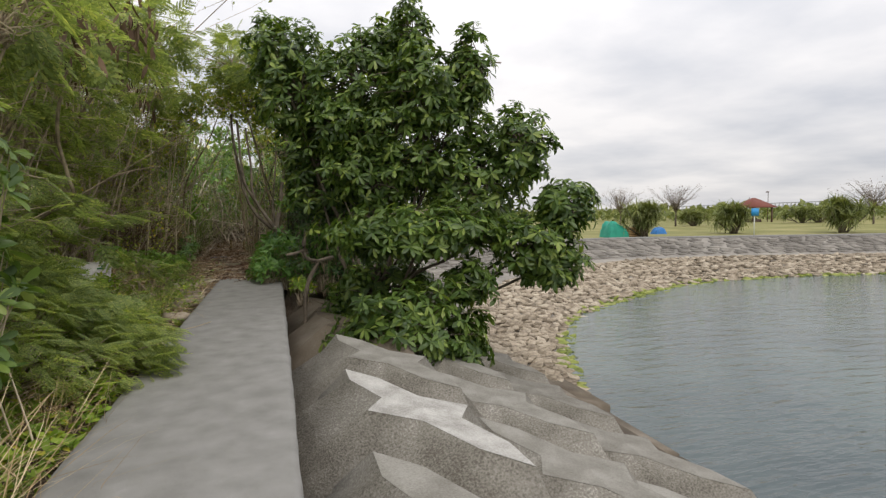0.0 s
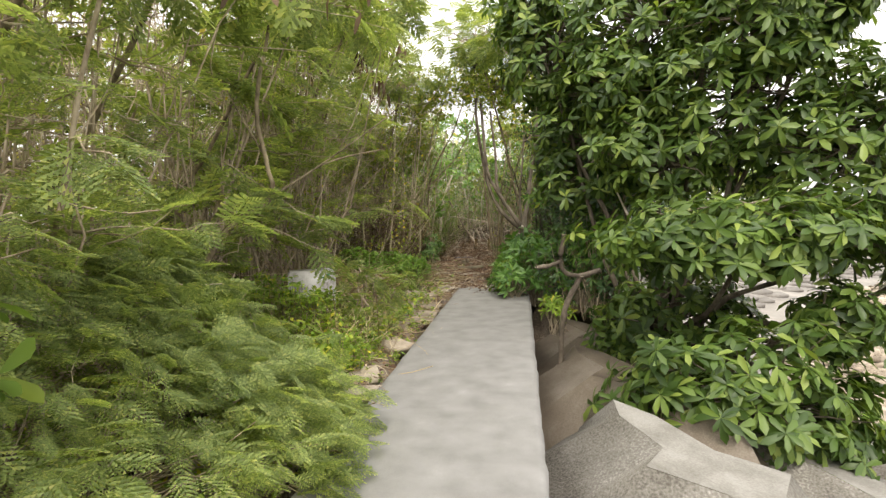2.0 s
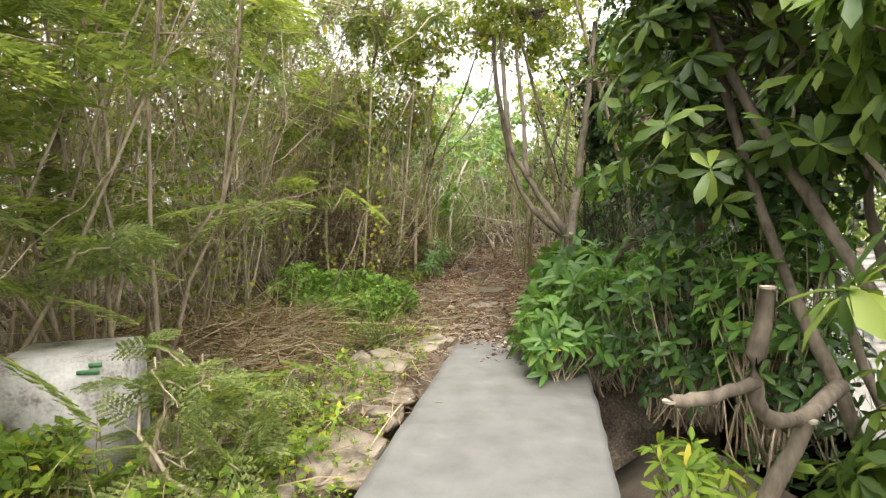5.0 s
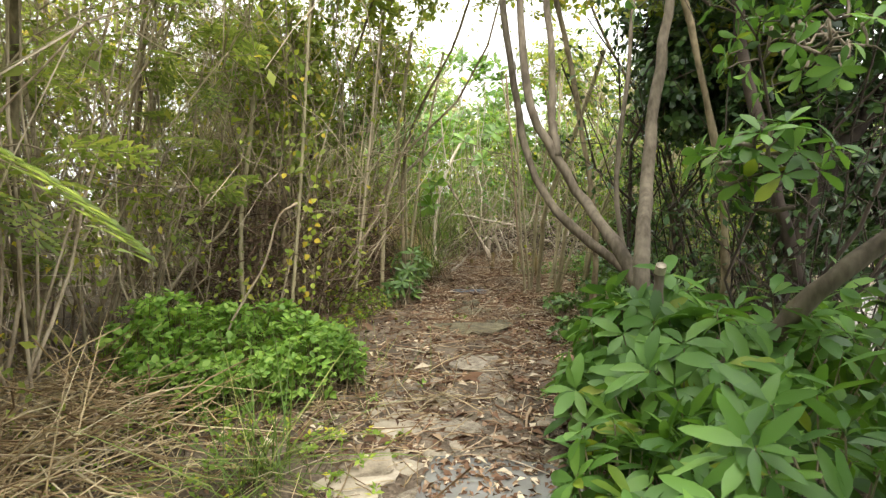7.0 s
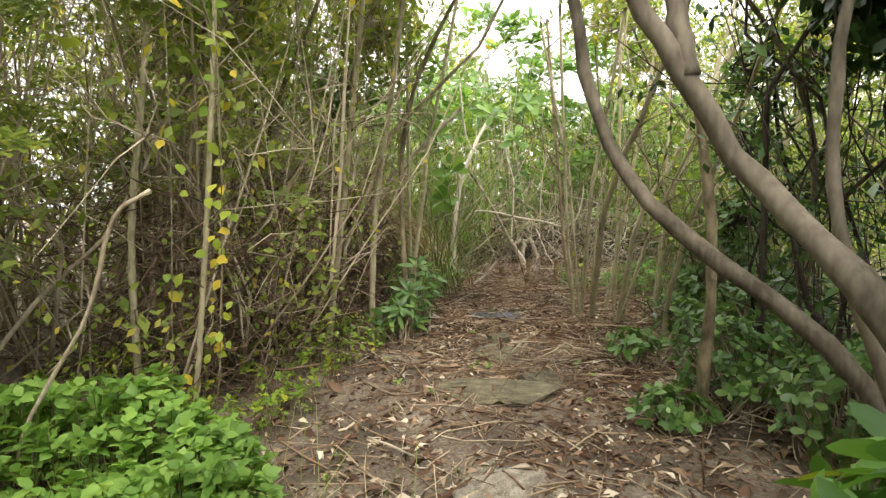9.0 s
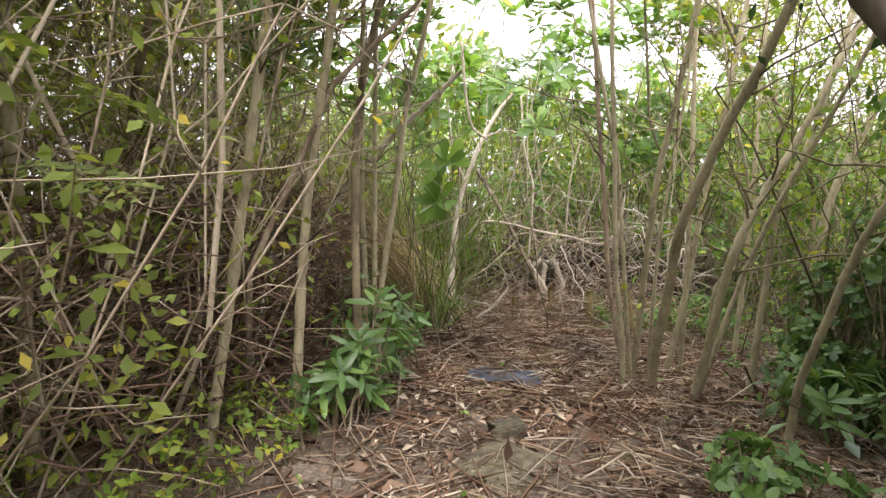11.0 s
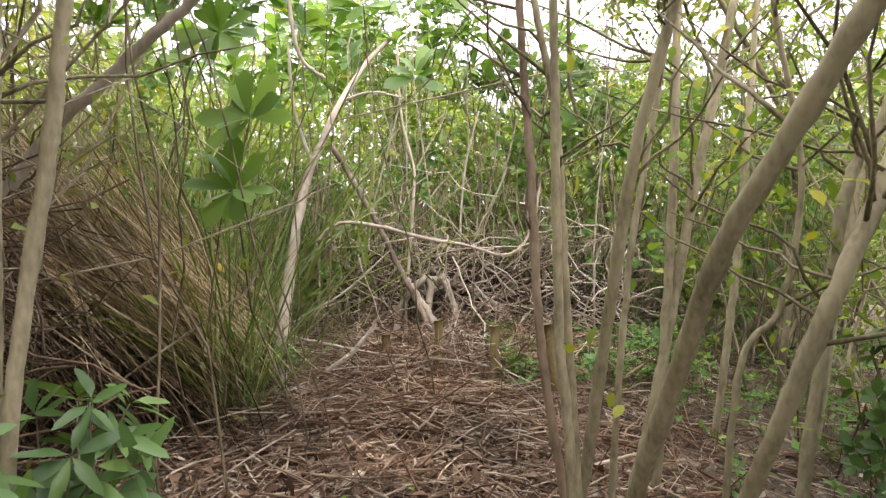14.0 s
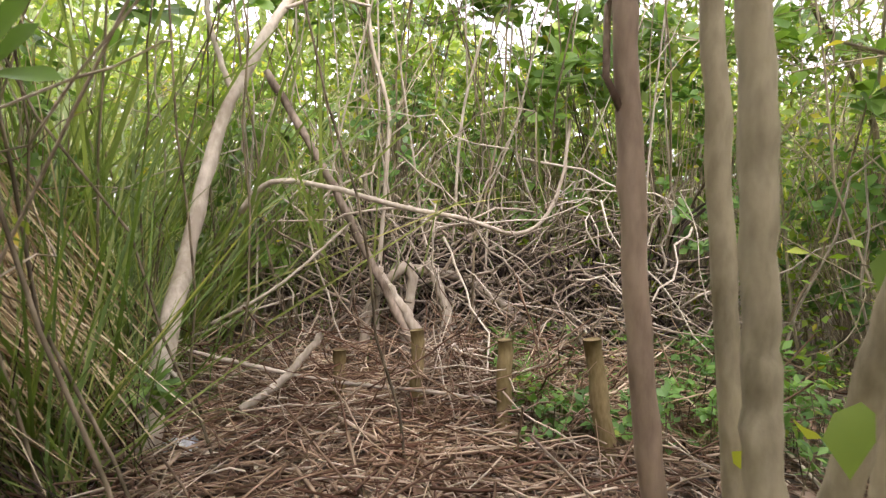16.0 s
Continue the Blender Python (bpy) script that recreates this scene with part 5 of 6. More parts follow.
# ---------------- thicket of thin stems ----------------
def thicket(name, label, n, x0, x1, y0, y1, h0, h1, seed, leaves, mat=M_stem, keep=None, rad=.009, lean=.9, leaf_m=None, twig=5.0, bow=.17):
    g = np.random.default_rng(seed)
    base = np.stack([g.uniform(x0, x1, n), g.uniform(y0, y1, n), np.full(n, -.1)], 1)
    knots = base[g.integers(0, n, n)]
    base[:, :2] = np.where(g.random((n, 1)) < .6, knots[:, :2] + g.normal(0, .12, (n, 2)), base[:, :2])
    if keep is not None:
        base = base[keep(base)]
    n = len(base)
    base[:, 2] += ground_z(base[:, 0], base[:, 1]).clip(-.3, 1)
    top = base + np.stack([g.normal(0, lean, n), g.normal(0, lean, n), g.uniform(h0, h1, n)], 1)
    P = wander(base, top, 7, bow, g)
    ok = clear_of_path(P[:, 3], .75) & clear_of_path(P[:, 1], .75) & clear_of_path(P[:, 5], .75)
    P = P[ok]; n = len(P)
    ob = thing(name, label, "thicket", kind="stuff", at=(x0, y0, 0))
    r = np.linspace(1.2, .45, 7)[None] * rad * g.lognormal(0, .45, (n, 1))
    c = [tubes(P, r, 4)]
    k = int(n * twig)
    i, f = g.integers(0, n, k), g.integers(1, 7, k)
    b0 = P[i, f]
    tip = b0 + np.stack([g.normal(0, .5, k), g.normal(0, .5, k), g.normal(.2, .42, k)], 1)
    tip[:, 2] = np.maximum(tip[:, 2], .05)
    ok = clear_of_path(tip, .6)
    B = wander(b0[ok], tip[ok], 4, .05, g)
    c.append(tubes(B, np.linspace(.0055, .0025, 4)[None] * np.ones((len(B), 1)), 3))
    part("stems", join(*c), mat, ob, kind="stuff")
    if leaves:
        i = g.integers(0, len(B), leaves)
        q = B[i, g.integers(1, 4, leaves)] + g.normal(0, .08, (leaves, 3))
        want = g.random(leaves) < np.clip(.75 + .2 * q[:, 2], .5, 1)
        q = q[want & clear_of_path(q, .6)]
        d = unit(g.normal(0, 1, q.shape) + (0, 0, -.15))
        part("leaves", scatter(L_small, q, frames(d, np.tile([0, 0, 1.0], (len(q), 1)) + g.normal(0, .5, q.shape)), g.uniform(.05, .11, len(q))), leaf_m or M_thin_leaf, ob, kind="stuff")


left_edge = lambda p: p[:, 0] < np.interp(p[:, 1], [8, 12, 14, 16, 17, 18.5, 20, 21.3, 22, 25, 27], [-4.2, -4.0, -4.4, -4.5, -3.7, -3.5, -3.6, -4.6, -5.6, -5.6, -4.5])
thicket("stem_thicket", "dense thicket of thin brown upright stems", 700, -7.8, -3.4, 11.5, 24, 3.6, 6.8, 500, 30000, keep=left_edge, lean=1.45, rad=.0085, twig=15, bow=.23)
thicket("stem_thicket", "dense brown thicket behind the feathery shrubs", 420, -10, -4.3, 3, 12, 3.5, 6.4, 501, 8000, twig=15, keep=lambda p: p[:, 0] < -4.2)
thicket("stem_thicket", "thin stems and leaves closing the path's end", 130, -8, 4.5, 25.8, 31, 2.5, 5.2, 502, 14000, leaf_m=M_haze_leaf, rad=.006, lean=1.3, twig=14)
thicket("stem_thicket", "bright open thicket of slender stems beside the path", 190, .3, 4.5, 19.5, 27, 2.8, 6.0, 503, 24000, M_path_stem, keep=lambda p: (p[:, 0] > np.interp(p[:, 1], [19, 22, 24, 27], [1.6, .6, -.2, -.6])), rad=.008, lean=1.2, twig=10, leaf_m=M_weed)
thicket("stem_thicket", "thin stems between the trees on the sea side", 120, .6, 3.6, 15.2, 19.8, 2, 4.8, 504, 7000, M_dark_bark, leaf_m=M_dark_leaf)
thicket("stem_thicket", "tangled brown dead stems behind the path's bend", 170, -7.5, -4.3, 19.5, 23.2, 1.6, 4.0, 505, 3000, lean=1.4, twig=12, rad=.008, bow=.25)
g = np.random.default_rng(507)
n = 3400
p0 = np.stack([g.uniform(-5.6, -3.2, n), g.uniform(17.6, 22.4, n), g.random(n) ** 1.5 * 1.7], 1)
p0 = p0[p0[:, 0] < np.interp(p0[:, 1], [17, 18.5, 20, 21.3, 22.5], [-3.6, -3.45, -3.35, -3.5, -4.0])]; n = len(p0)
p1 = p0 + unit(g.normal(0, 1, (n, 3)) * (1, .8, .7)) * g.uniform(.25, .9, (n, 1)); p1[:, 2] = np.maximum(p1[:, 2], .01)
p1[:, 0] = np.minimum(p1[:, 0], -2.95)
single("brush_pile", tubes(wander(p0, p1, 5, .04, g), g.uniform(.0025, .007, (n, 1)) * np.ones((1, 5)), 4), M_brown_twig, "dark reddish-brown tangle of dead twigs beside the path", "brush pile", kind="stuff")
g = np.random.default_rng(508)
n = 6500
p = np.stack([np.zeros(n), g.uniform(12.5, 20.5, n), g.random(n) ** 1.2 * 4.6], 1)
p[:, 0] = np.interp(p[:, 1], [8, 12, 14, 16, 17, 18.5, 20, 21.3], [-4.2, -4.0, -4.4, -4.5, -3.7, -3.5, -3.6, -4.6]) + .25 - np.abs(g.normal(0, .5, n)) - .35 * np.sin(p[:, 1] * 2.9 + p[:, 2] * 2)
p = p[(np.sin(p[:, 1] * 4.1 + 1.7 * p[:, 2]) + np.cos(p[:, 2] * 3.3 - p[:, 1] * 1.9) + g.normal(0, .6, n) > -.1) & clear_of_path(p, .6)]
single("climbing_vine", scatter(L_small, p, frames(unit(g.normal(0, 1, p.shape) + (.3, -.3, -.3)), np.tile([.5, -.5, .7], (len(p), 1)) + g.normal(0, .4, p.shape)), g.lognormal(-2.65, .35, len(p))), M_thin_leaf, "fine green vines climbing over the thicket's edge", "vine", kind="stuff")
for k, (c, r, n) in enumerate([((-2.9, 19.0, 4.9), (1.2, 1.1, .9), 420), ((-1.5, 19.6, 5.4), (1.1, 1.0, .9), 380), ((-.4, 19.2, 5.0), (1.0, 1.0, .9), 330), ((2.2, 23.2, 4.0), (1.3, 1.3, 1.1), 330), ((.6, 25.6, 4.4), (1.3, .9, .8), 260), ((-5.5, 21.5, 4.4), (1.3, 1.3, 1.0), 360), ((-3.4, 20.6, 3.9), (.9, .9, .9), 330), ((-5.3, 19.9, 3.8), (1.1, 1.0, 1.1), 330), ((1.6, 19.6, 3.9), (1.1, .9, 1.0), 300), ((-3.9, 18.2, 3.4), (.7, .9, 1.0), 300), ((-.3, 23.4, 4.6), (1.1, .9, .7), 240), ((1.4, 18.4, 4.2), (1.0, .9, .9), 300)]):
    g = np.random.default_rng(350 + k)
    ob = thing("thicket_tree", "thin tree with a light crown of small leaves", "tree", "thin trees in the thicket", at=(c[0], c[1], 0))
    side = -1.4 if c[0] < -1 else 1.5
    foot = (c[0] + side, c[1] + .6, -.1)
    part("trunk", limb([foot, (foot[0], foot[1], c[2] * .45), (c[0] + side * .4, c[1] + .3, c[2] * .75), c], .035, .014, 18, 7, seed=k), M_olive_stem, ob)
    p, d = blob(n, c, r, g, .25)
    part("twig_spray", tubes(wander(np.tile(c, (90, 1)) - (0, 0, .3), p[:90], 5, .07, g), np.linspace(.011, .004, 5)[None] * np.ones((90, 1)), 4), M_stem, ob, kind="stuff")
    part("leaves", shoots(p, unit(d + (0, 0, .4)), 5, L_small, .13, g, (40, 100)), M_thin_leaf, ob)
# hanging vines with yellowing leaves, and a snapped stick
for k, (x, y, top) in enumerate([(-3.12, 17.05, 2.7), (-3.3, 17.3, 2.2), (-3.35, 16.9, 2.9)]):
    g = np.random.default_rng(380 + k)
    line = spline([(x - .15, y + .1, top + .8), (x, y, top), (x + .03, y - .04, top * .6), (x - .06, y, .5)], 24)
    ob = thing("hanging_vine", "thin vine with yellowing heart-shaped leaves at the thicket's edge", "vine", "hanging vines", at=(x, y, 0))
    part("stem", tubes(line[None], np.full((1, 24), .004), 4), M_olive_stem, ob)
    q = line[g.integers(5, 24, 20)] + g.normal(0, .04, (20, 3))
    part("leaves", scatter(L_heart, q, frames(unit(g.normal(0, .6, q.shape) + (.1, -.3, -.6)), np.tile([.2, -1.0, .4], (20, 1)) + g.normal(0, .3, q.shape)), g.uniform(.06, .1, 20)), M_yellow_leaf, ob, "yellow and green leaves")
single("dead_branch", limb([(-2.98, 16.3, 1.62), (-3.15, 16.24, 1.48), (-3.3, 16.2, 1.0), (-3.6, 16.1, .45), (-3.72, 16.1, -.1)], .012, .009, 22, 7, .1, 390), M_stem, "snapped pale stick leaning on the thicket", "branch")
# dead leaf bunches hanging in the canopy
g = np.random.default_rng(77)
pos = np.concatenate([np.array(c) + g.normal(0, .13, (22, 3)) * (1, 1, 1.3) for c in [(-2.9, 13.5, 4.3), (-3.3, 14.2, 4.7), (-2.6, 12.9, 4.0), (-3.8, 13.0, 4.5), (-2.4, 14.0, 4.9), (-1.9, 6.5, 3.5), (-2.3, 7.6, 3.9), (-1.7, 8.6, 4.2), (-2.1, 9.6, 4.6), (-1.6, 7.4, 3.8)]])
single("dead_leaf_bunches", scatter(L_lance, pos, frames(np.tile([0, 0, -1.0], (len(pos), 1)) + g.normal(0, .3, pos.shape), g.normal(0, 1, pos.shape)), g.uniform(.15, .3, len(pos))), M_dead_leaf, "brown dead leaves hanging in the canopy", "dead leaves", kind="stuff")

# ---------------- beach shrubs with pale rosettes ----------------
def beach_shrub(spots, seed, size=.2, k=11, face=.45):
    g = np.random.default_rng(seed)
    spots = np.array(spots)
    ob = thing("beach_shrub", "pale-stemmed shrub with rosettes of bright green leaves", "shrub", "beach shrubs at the path's end", at=(spots[0][0], spots[0][1], 0))
    n = len(spots)
    base = spots * (1, 1, 0) + g.normal(0, .7, (n, 3)) * (1, .5, 0) + (0, .35, -.1)
    S = wander(base, spots, 9, .06, g)
    for q in range(0, n, 4):
        part("stem", tubes(S[q:q + 1], np.linspace(.011, .006, 9)[None] * (.75 if spots[0][1] < 24.5 else 1), 5), M_pale_wood if q % 8 < 4 and spots[0][1] > 24.5 else M_olive_stem, ob)
    ax = unit(np.stack([g.normal(.1, .35, n), g.normal(-face, .3, n), np.ones(n)], 1))
    part("leaves", shoots(spots, ax, k, L_fleshy, size, g, (35, 95)), M_pale_leaf, ob)


beach_shrub([(-2.82, 22.3, 2.03), (-2.95, 22.4, 1.6), (-3.1, 22.5, 2.6)], 600, .3, 13, 1.5)
beach_shrub([(-2.3, 23.0, 2.95), (-1.75, 23.2, 3.15), (-2.0, 23.6, 2.6)], 601, .28, 12, 1.2)
g = np.random.default_rng(61)
for s, (x, y, z, r, n) in enumerate([(-3.8, 22.9, 2.9, .8, 26), (-3.3, 21.9, 3.6, .7, 20), (-2.2, 25.6, 3.1, .7, 26), (-1.2, 26.2, 2.7, .8, 30), (-.2, 26.3, 2.4, .8, 26), (.8, 26.0, 2.2, .9, 22), (-3.4, 25.4, 2.7, .8, 26), (-1.9, 26.4, 3.9, .5, 14), (-4.4, 24.5, 2.8, .9, 26), (-2.7, 27.2, 3.3, .9, 22), (-.7, 25.6, 1.8, .5, 12), (-4.6, 21.5, 3.4, .8, 24), (-4.9, 19.6, 3.6, .8, 22), (1.2, 24.4, 2.0, .6, 16), (-3.2, 23.6, 3.2, .7, 22), (-3.9, 21.0, 2.9, .6, 18), (-.4, 27, 3.0, 1.0, 30), (-3.6, 26.5, 3.4, 1.0, 30), (1.6, 26.4, 2.8, 1.0, 26), (-5.4, 23.0, 3.2, .9, 26), (-2.3, 25.3, 4.3, .7, 26), (-1.1, 25.6, 4.0, .8, 26), (-.2, 25.2, 4.0, .6, 18), (-3.2, 25.2, 4.6, .7, 22)]):
    p, d = blob(n, (x, y, z), (r, r * .8, r * .7), g, .3)
    beach_shrub(p + (0, 0, .5 if y > 25 else .1), 610 + s, .25, 9)

g = np.random.default_rng(66)
n = 21000
p = np.stack([g.uniform(-9, 6, n), g.uniform(25.8, 32, n), np.zeros(n)], 1)
p[:, 2] = g.random(n) ** .8 * (3.2 + .5 * np.sin(p[:, 0] * 1.7) + .25 * (p[:, 1] - 26) - .25 * np.clip(p[:, 0], 0, 4))
single("shrub_belt", scatter(L_small, p, frames(unit(g.normal(0, 1, p.shape)), np.tile([0, 0, 1.0], (n, 1)) + g.normal(0, .5, p.shape)), g.uniform(.09, .18, n)), M_weed, "green shrub belt behind the path's end", "shrubs", kind="stuff")

n = 17000
p = np.stack([g.uniform(-15, 13, n), g.uniform(32, 36, n), np.zeros(n)], 1)
p[:, 2] = -.5 + g.random(n) ** .85 * (6.3 + .9 * np.sin(p[:, 0] * .9) + .5 * np.sin(p[:, 0] * 2.3 + 1) - 1.2 * np.clip((p[:, 0] + 2) / 3, 0, 1))
single("shrub_belt", scatter(L_small, p, frames(unit(g.normal(0, 1, p.shape)), np.tile([0, 0, 1.0], (n, 1)) + g.normal(0, .6, p.shape)), g.uniform(.3, .55, n)), M_haze_leaf, "dull green trees behind the shrub belt", "trees", kind="stuff")

n = 10500
p = np.stack([g.uniform(-13, -8.5, n), g.uniform(4, 30, n), np.zeros(n)], 1)
p[:, 2] = g.random(n) ** .9 * (6.6 + .8 * np.sin(p[:, 1] * .9))
single("shrub_belt", scatter(L_small, p, frames(unit(g.normal(0, 1, p.shape)), np.tile([0, 0, 1.0], (n, 1)) + g.normal(0, .6, p.shape)), g.uniform(.2, .4, n)), M_thin_leaf, "dull green growth deep in the thicket", "shrubs", kind="stuff")

# ---------------- grasses ----------------
def tussock(name, label, x, y, r, n, h, mat, seed, way=(0, 0), bend=.5, lift=0.0, wide=None):
    g = np.random.default_rng(seed)
    pos = np.stack([g.normal(x, r, n), g.normal(y, r, n), -.08 + lift * g.random(n)], 1)
    pos = pos[clear_of_path(pos, .5)]
    n = len(pos)
    d = unit(np.stack([g.normal(way[0], .3, n), g.normal(way[1], .3, n), np.ones(n)], 1))
    out = unit(np.stack([g.normal(way[0], .6, n), g.normal(way[1], .6, n), np.full(n, .02)], 1))
    blade = leaf(wide or (.011 if h < 1.2 else .0065), bend, .3, .3, 2, .01)
    single(name, scatter(blade, pos, frames(d, -out), h * g.uniform(.5, 1.15, n)), mat, label, "grass", kind="stuff")


tussock("tall_grass", "tall green grass tussock beside the path's end", -3.6, 23.4, .18, 170, 1.4, M_grass, 700, (-.1, -.1))
tussock("tall_grass", "fine tall grass behind the brush pile", -1.6, 27.6, .55, 400, 1.7, M_grass, 712, (0, 0), bend=.4)
tussock("dry_grass", "pale dry canes behind the brush pile", -1.2, 27.4, .6, 500, 1.8, M_straw, 713, (0, 0), bend=.4)
tussock("tall_grass", "tall green grass tussock at the foot of the dry grass", -3.2, 22.95, .13, 170, 1.45, M_grass, 716, (.0, -.1), bend=.6, wide=.011)
for k, (x, y, n, h) in enumerate([(-4.4, 24.8, 260, 2.8), (-3.1, 26.1, 130, 2.4), (-1.6, 26.8, 150, 2.3), (-5.4, 25.3, 300, 3.0)]):
    tussock("tall_grass", "pale green cane grass behind the brush", x, y, .5, n, h, M_haze_leaf, 720 + k, (0, 0), bend=.55, wide=.011)
tussock("tall_grass", "tall green grass behind the brush", -4.1, 24.3, .4, 260, 1.8, M_grass, 701, (-.1, 0))
tussock("dry_grass", "leaning mass of dry straw-coloured grass", -3.5, 22.95, .25, 1700, 1.9, M_straw, 702, (-.95, -.1), bend=.2, lift=.9, wide=.005)
# dark clumps added as painted shade below the raised straw
tussock("dry_grass", "dead straw at the foot of the dry grass, coloured dark for shade", -3.7, 22.9, .36, 1700, 1.3, M_shade_straw, 714, (-.6, -.1), bend=.2)
tussock("dry_grass", "dead straw at the foot of the dry grass, coloured dark for shade", -4.5, 22.6, .4, 2400, 1.4, M_shade_straw, 715, (-.5, -.1), bend=.2)
tussock("dry_grass", "leaning mass of dry straw-coloured grass", -4.3, 22.7, .35, 1700, 2.0, M_straw, 703, (-.85, -.1), bend=.2, lift=1.1, wide=.005)
tussock("dry_grass", "dry straw fallen beside the path", -4.6, 21.4, .45, 1100, 1.5, M_straw, 704, (-.6, -.1), bend=.3, lift=1.0, wide=.0034)
tussock("grass_tuft", "tuft of arching yellow-green grass", -2.35, 14.35, .12, 110, .75, M_grass, 705, (.2, -.3), bend=.9)
tussock("dry_grass", "dry yellow grass beside the stones", -2.3, 9.3, .35, 420, .55, M_straw, 706, bend=.9)
tussock("dry_grass", "dry yellow grass beside the wall", -1.75, 4.6, .22, 130, .45, M_straw, 707, bend=.9)
tussock("dry_grass", "dry grass beside the wall", -1.8, 3.2, .25, 200, .6, M_straw, 708, (.2, 0), bend=.9)
tussock("grass_tuft", "green grass under the shrubs", -3.2, 15.8, .5, 420, .5, M_grass, 709, bend=.8)
tussock("grass_tuft", "long green grass among weeds", -3.6, 8.6, .5, 160, .9, M_grass, 710, (.2, 0), bend=.9)
tussock("dry_grass", "fallen dry grass at the thicket's foot", -4.6, 14.2, .7, 900, .8, M_straw, 711, (.5, -.4), bend=.8)

# leafy bushes behind the brush
for k, (x, y, h, r, n) in enumerate([(-2.3, 26.3, 2.9, .8, 190), (-1.0, 26.4, 2.6, .9, 200), (.4, 26.1, 2.5, .9, 190), (-3.5, 25.7, 2.5, .7, 170), (1.7, 25.4, 2.3, .8, 170), (-4.7, 24.2, 2.6, .6, 150)]):
    leafy_shrub("leafy_bush", "round bush with fresh green oval leaves behind the brush", x, y, h, r, n, M_pale_leaf if k % 2 else M_big_leaf, L_round, .1, 270 + k, 7, "bushes behind the brush")

# ---------------- low weeds ----------------
def weeds(name, label, n, x0, x1, y0, y1, h, mat, size, seed, keep=None, k=5, tmpl=None, mound=None):
    g = np.random.default_rng(seed)
    p = np.stack([g.uniform(x0, x1, n), g.uniform(y0, y1, n), np.zeros(n)], 1)
    lump = .5 + .5 * np.sin(p[:, 0] * 3.1 + seed) * np.cos(p[:, 1] * 2.3 + seed)
    p[:, 2] = ground_z(p[:, 0], p[:, 1]).clip(-.1, 1) + h * (.15 + .85 * g.random(n) ** .7) * (.35 + .65 * lump) * (mound(p) if mound else 1)
    ok = clear_of_path(p, .55)
    if keep is not None:
        ok &= keep(p)
    p = p[ok]
    ax = unit(g.normal(0, .3, p.shape) + (0, 0, 1))
    ob = thing(name, label, "weeds", kind="stuff", at=(x0, y0, 0))
    base = p * (1, 1, 0) + g.normal(0, .05, p.shape) * (1, 1, 0) - (0, 0, .08)
    part("stalks", tubes(wander(base, p, 3, .008, g), np.full((len(p), 3), .0028), 3), M_olive_stem, ob, kind="stuff")
    part("leaves", shoots(p, ax, k, tmpl or L_small, size, g, (40, 100)), mat, ob, kind="stuff")


weeds("low_weeds", "green and yellowing weeds beside the stones", 2300, -4.2, -1.7, 5.5, 12.6, .42, M_weed, .07, 800, lambda p: ~((p[:, 0] > -3.7) & (p[:, 0] < -2.6) & (p[:, 1] > 9.9) & (p[:, 1] < 11.4)))
weeds("low_weeds", "sparse creeping weeds at the wall's edge", 650, -2.1, -1.4, 3.2, 12, .12, M_weed, .05, 801)
weeds("low_weeds", "creeping weeds among straw", 750, -4.6, -1.6, 11.6, 15, .14, M_weed, .055, 802)
weeds("green_herb_patch", "bright green bushy herbs beside the path", 2000, -4.6, -2.25, 14.7, 16.9, 1.0, M_herb, .075, 803, mound=lambda p: .3 + .7 * np.sqrt(np.clip(1 - ((p[:, 0] + 3.4) / 1.15) ** 2 - ((p[:, 1] - 15.9) / .95) ** 2, 0, 1)), keep=lambda p: ((p[:, 0] + 3.4) / 1.15) ** 2 + ((p[:, 1] - 15.9) / .95) ** 2 < 1, k=6, tmpl=L_heart)
weeds("low_weeds", "low green plants at the thicket's foot", 520, -5, -2.9, 16.6, 20, .4, M_weed, .07, 804)
weeds("low_weeds", "low green plants at the brush pile", 420, -1.35, .5, 23.6, 25.2, .6, M_big_leaf, .08, 805)
weeds("low_weeds", "low green plants under the slender stems", 380, -.1, 3, 21.8, 25.5, .45, M_big_leaf, .075, 806)
weeds("low_weeds", "plants beside the sea wall's foot", 520, -2.4, -1.4, 2.6, 5.6, .26, M_weed, .075, 807, tmpl=L_heart)
weeds("low_weeds", "tall green weeds in front of the concrete block", 1000, -4.1, -2.5, 9.2, 10.3, 1.05, M_weed, .085, 812)
weeds("low_weeds", "green weeds close to the concrete block", 520, -3.75, -2.75, 9.95, 10.45, .8, M_weed, .085, 813)
weeds("low_weeds", "bright yellow-green weeds beside the stones", 1100, -3.6, -1.75, 6.6, 9.9, .5, M_weed, .1, 811)
weeds("low_weeds", "green plants behind the path's end", 700, -4.5, 3, 25.4, 28.5, 1.5, M_weed, .1, 808)
weeds("low_weeds", "sprouts in the leaf litter", 60, -2.9, .2, 15, 22, .1, M_herb, .05, 809)

# ---------------- concrete block among the weeds ----------------
bm = bmesh.new(); bmesh.ops.create_cube(bm, size=1)
bmesh.ops.bevel(bm, geom=bm.edges[:], offset=.04, segments=2, affect="EDGES")
bmesh.ops.triangulate(bm, faces=bm.faces)
bv = np.array([v.co for v in bm.verts]); bt = np.array([[v.index for v in f.verts] for f in bm.faces]); bm.free()
bv += np.random.default_rng(1).normal(0, .008, bv.shape)
rz = radians(24)
cr = np.array([[math.cos(rz), -math.sin(rz), 0], [math.sin(rz), math.cos(rz), 0], [0, 0, 1]])
blk = thing("concrete_block", "weathered white concrete block half sunk in weeds", "concrete block", at=(-3.2, 10.85, 0))
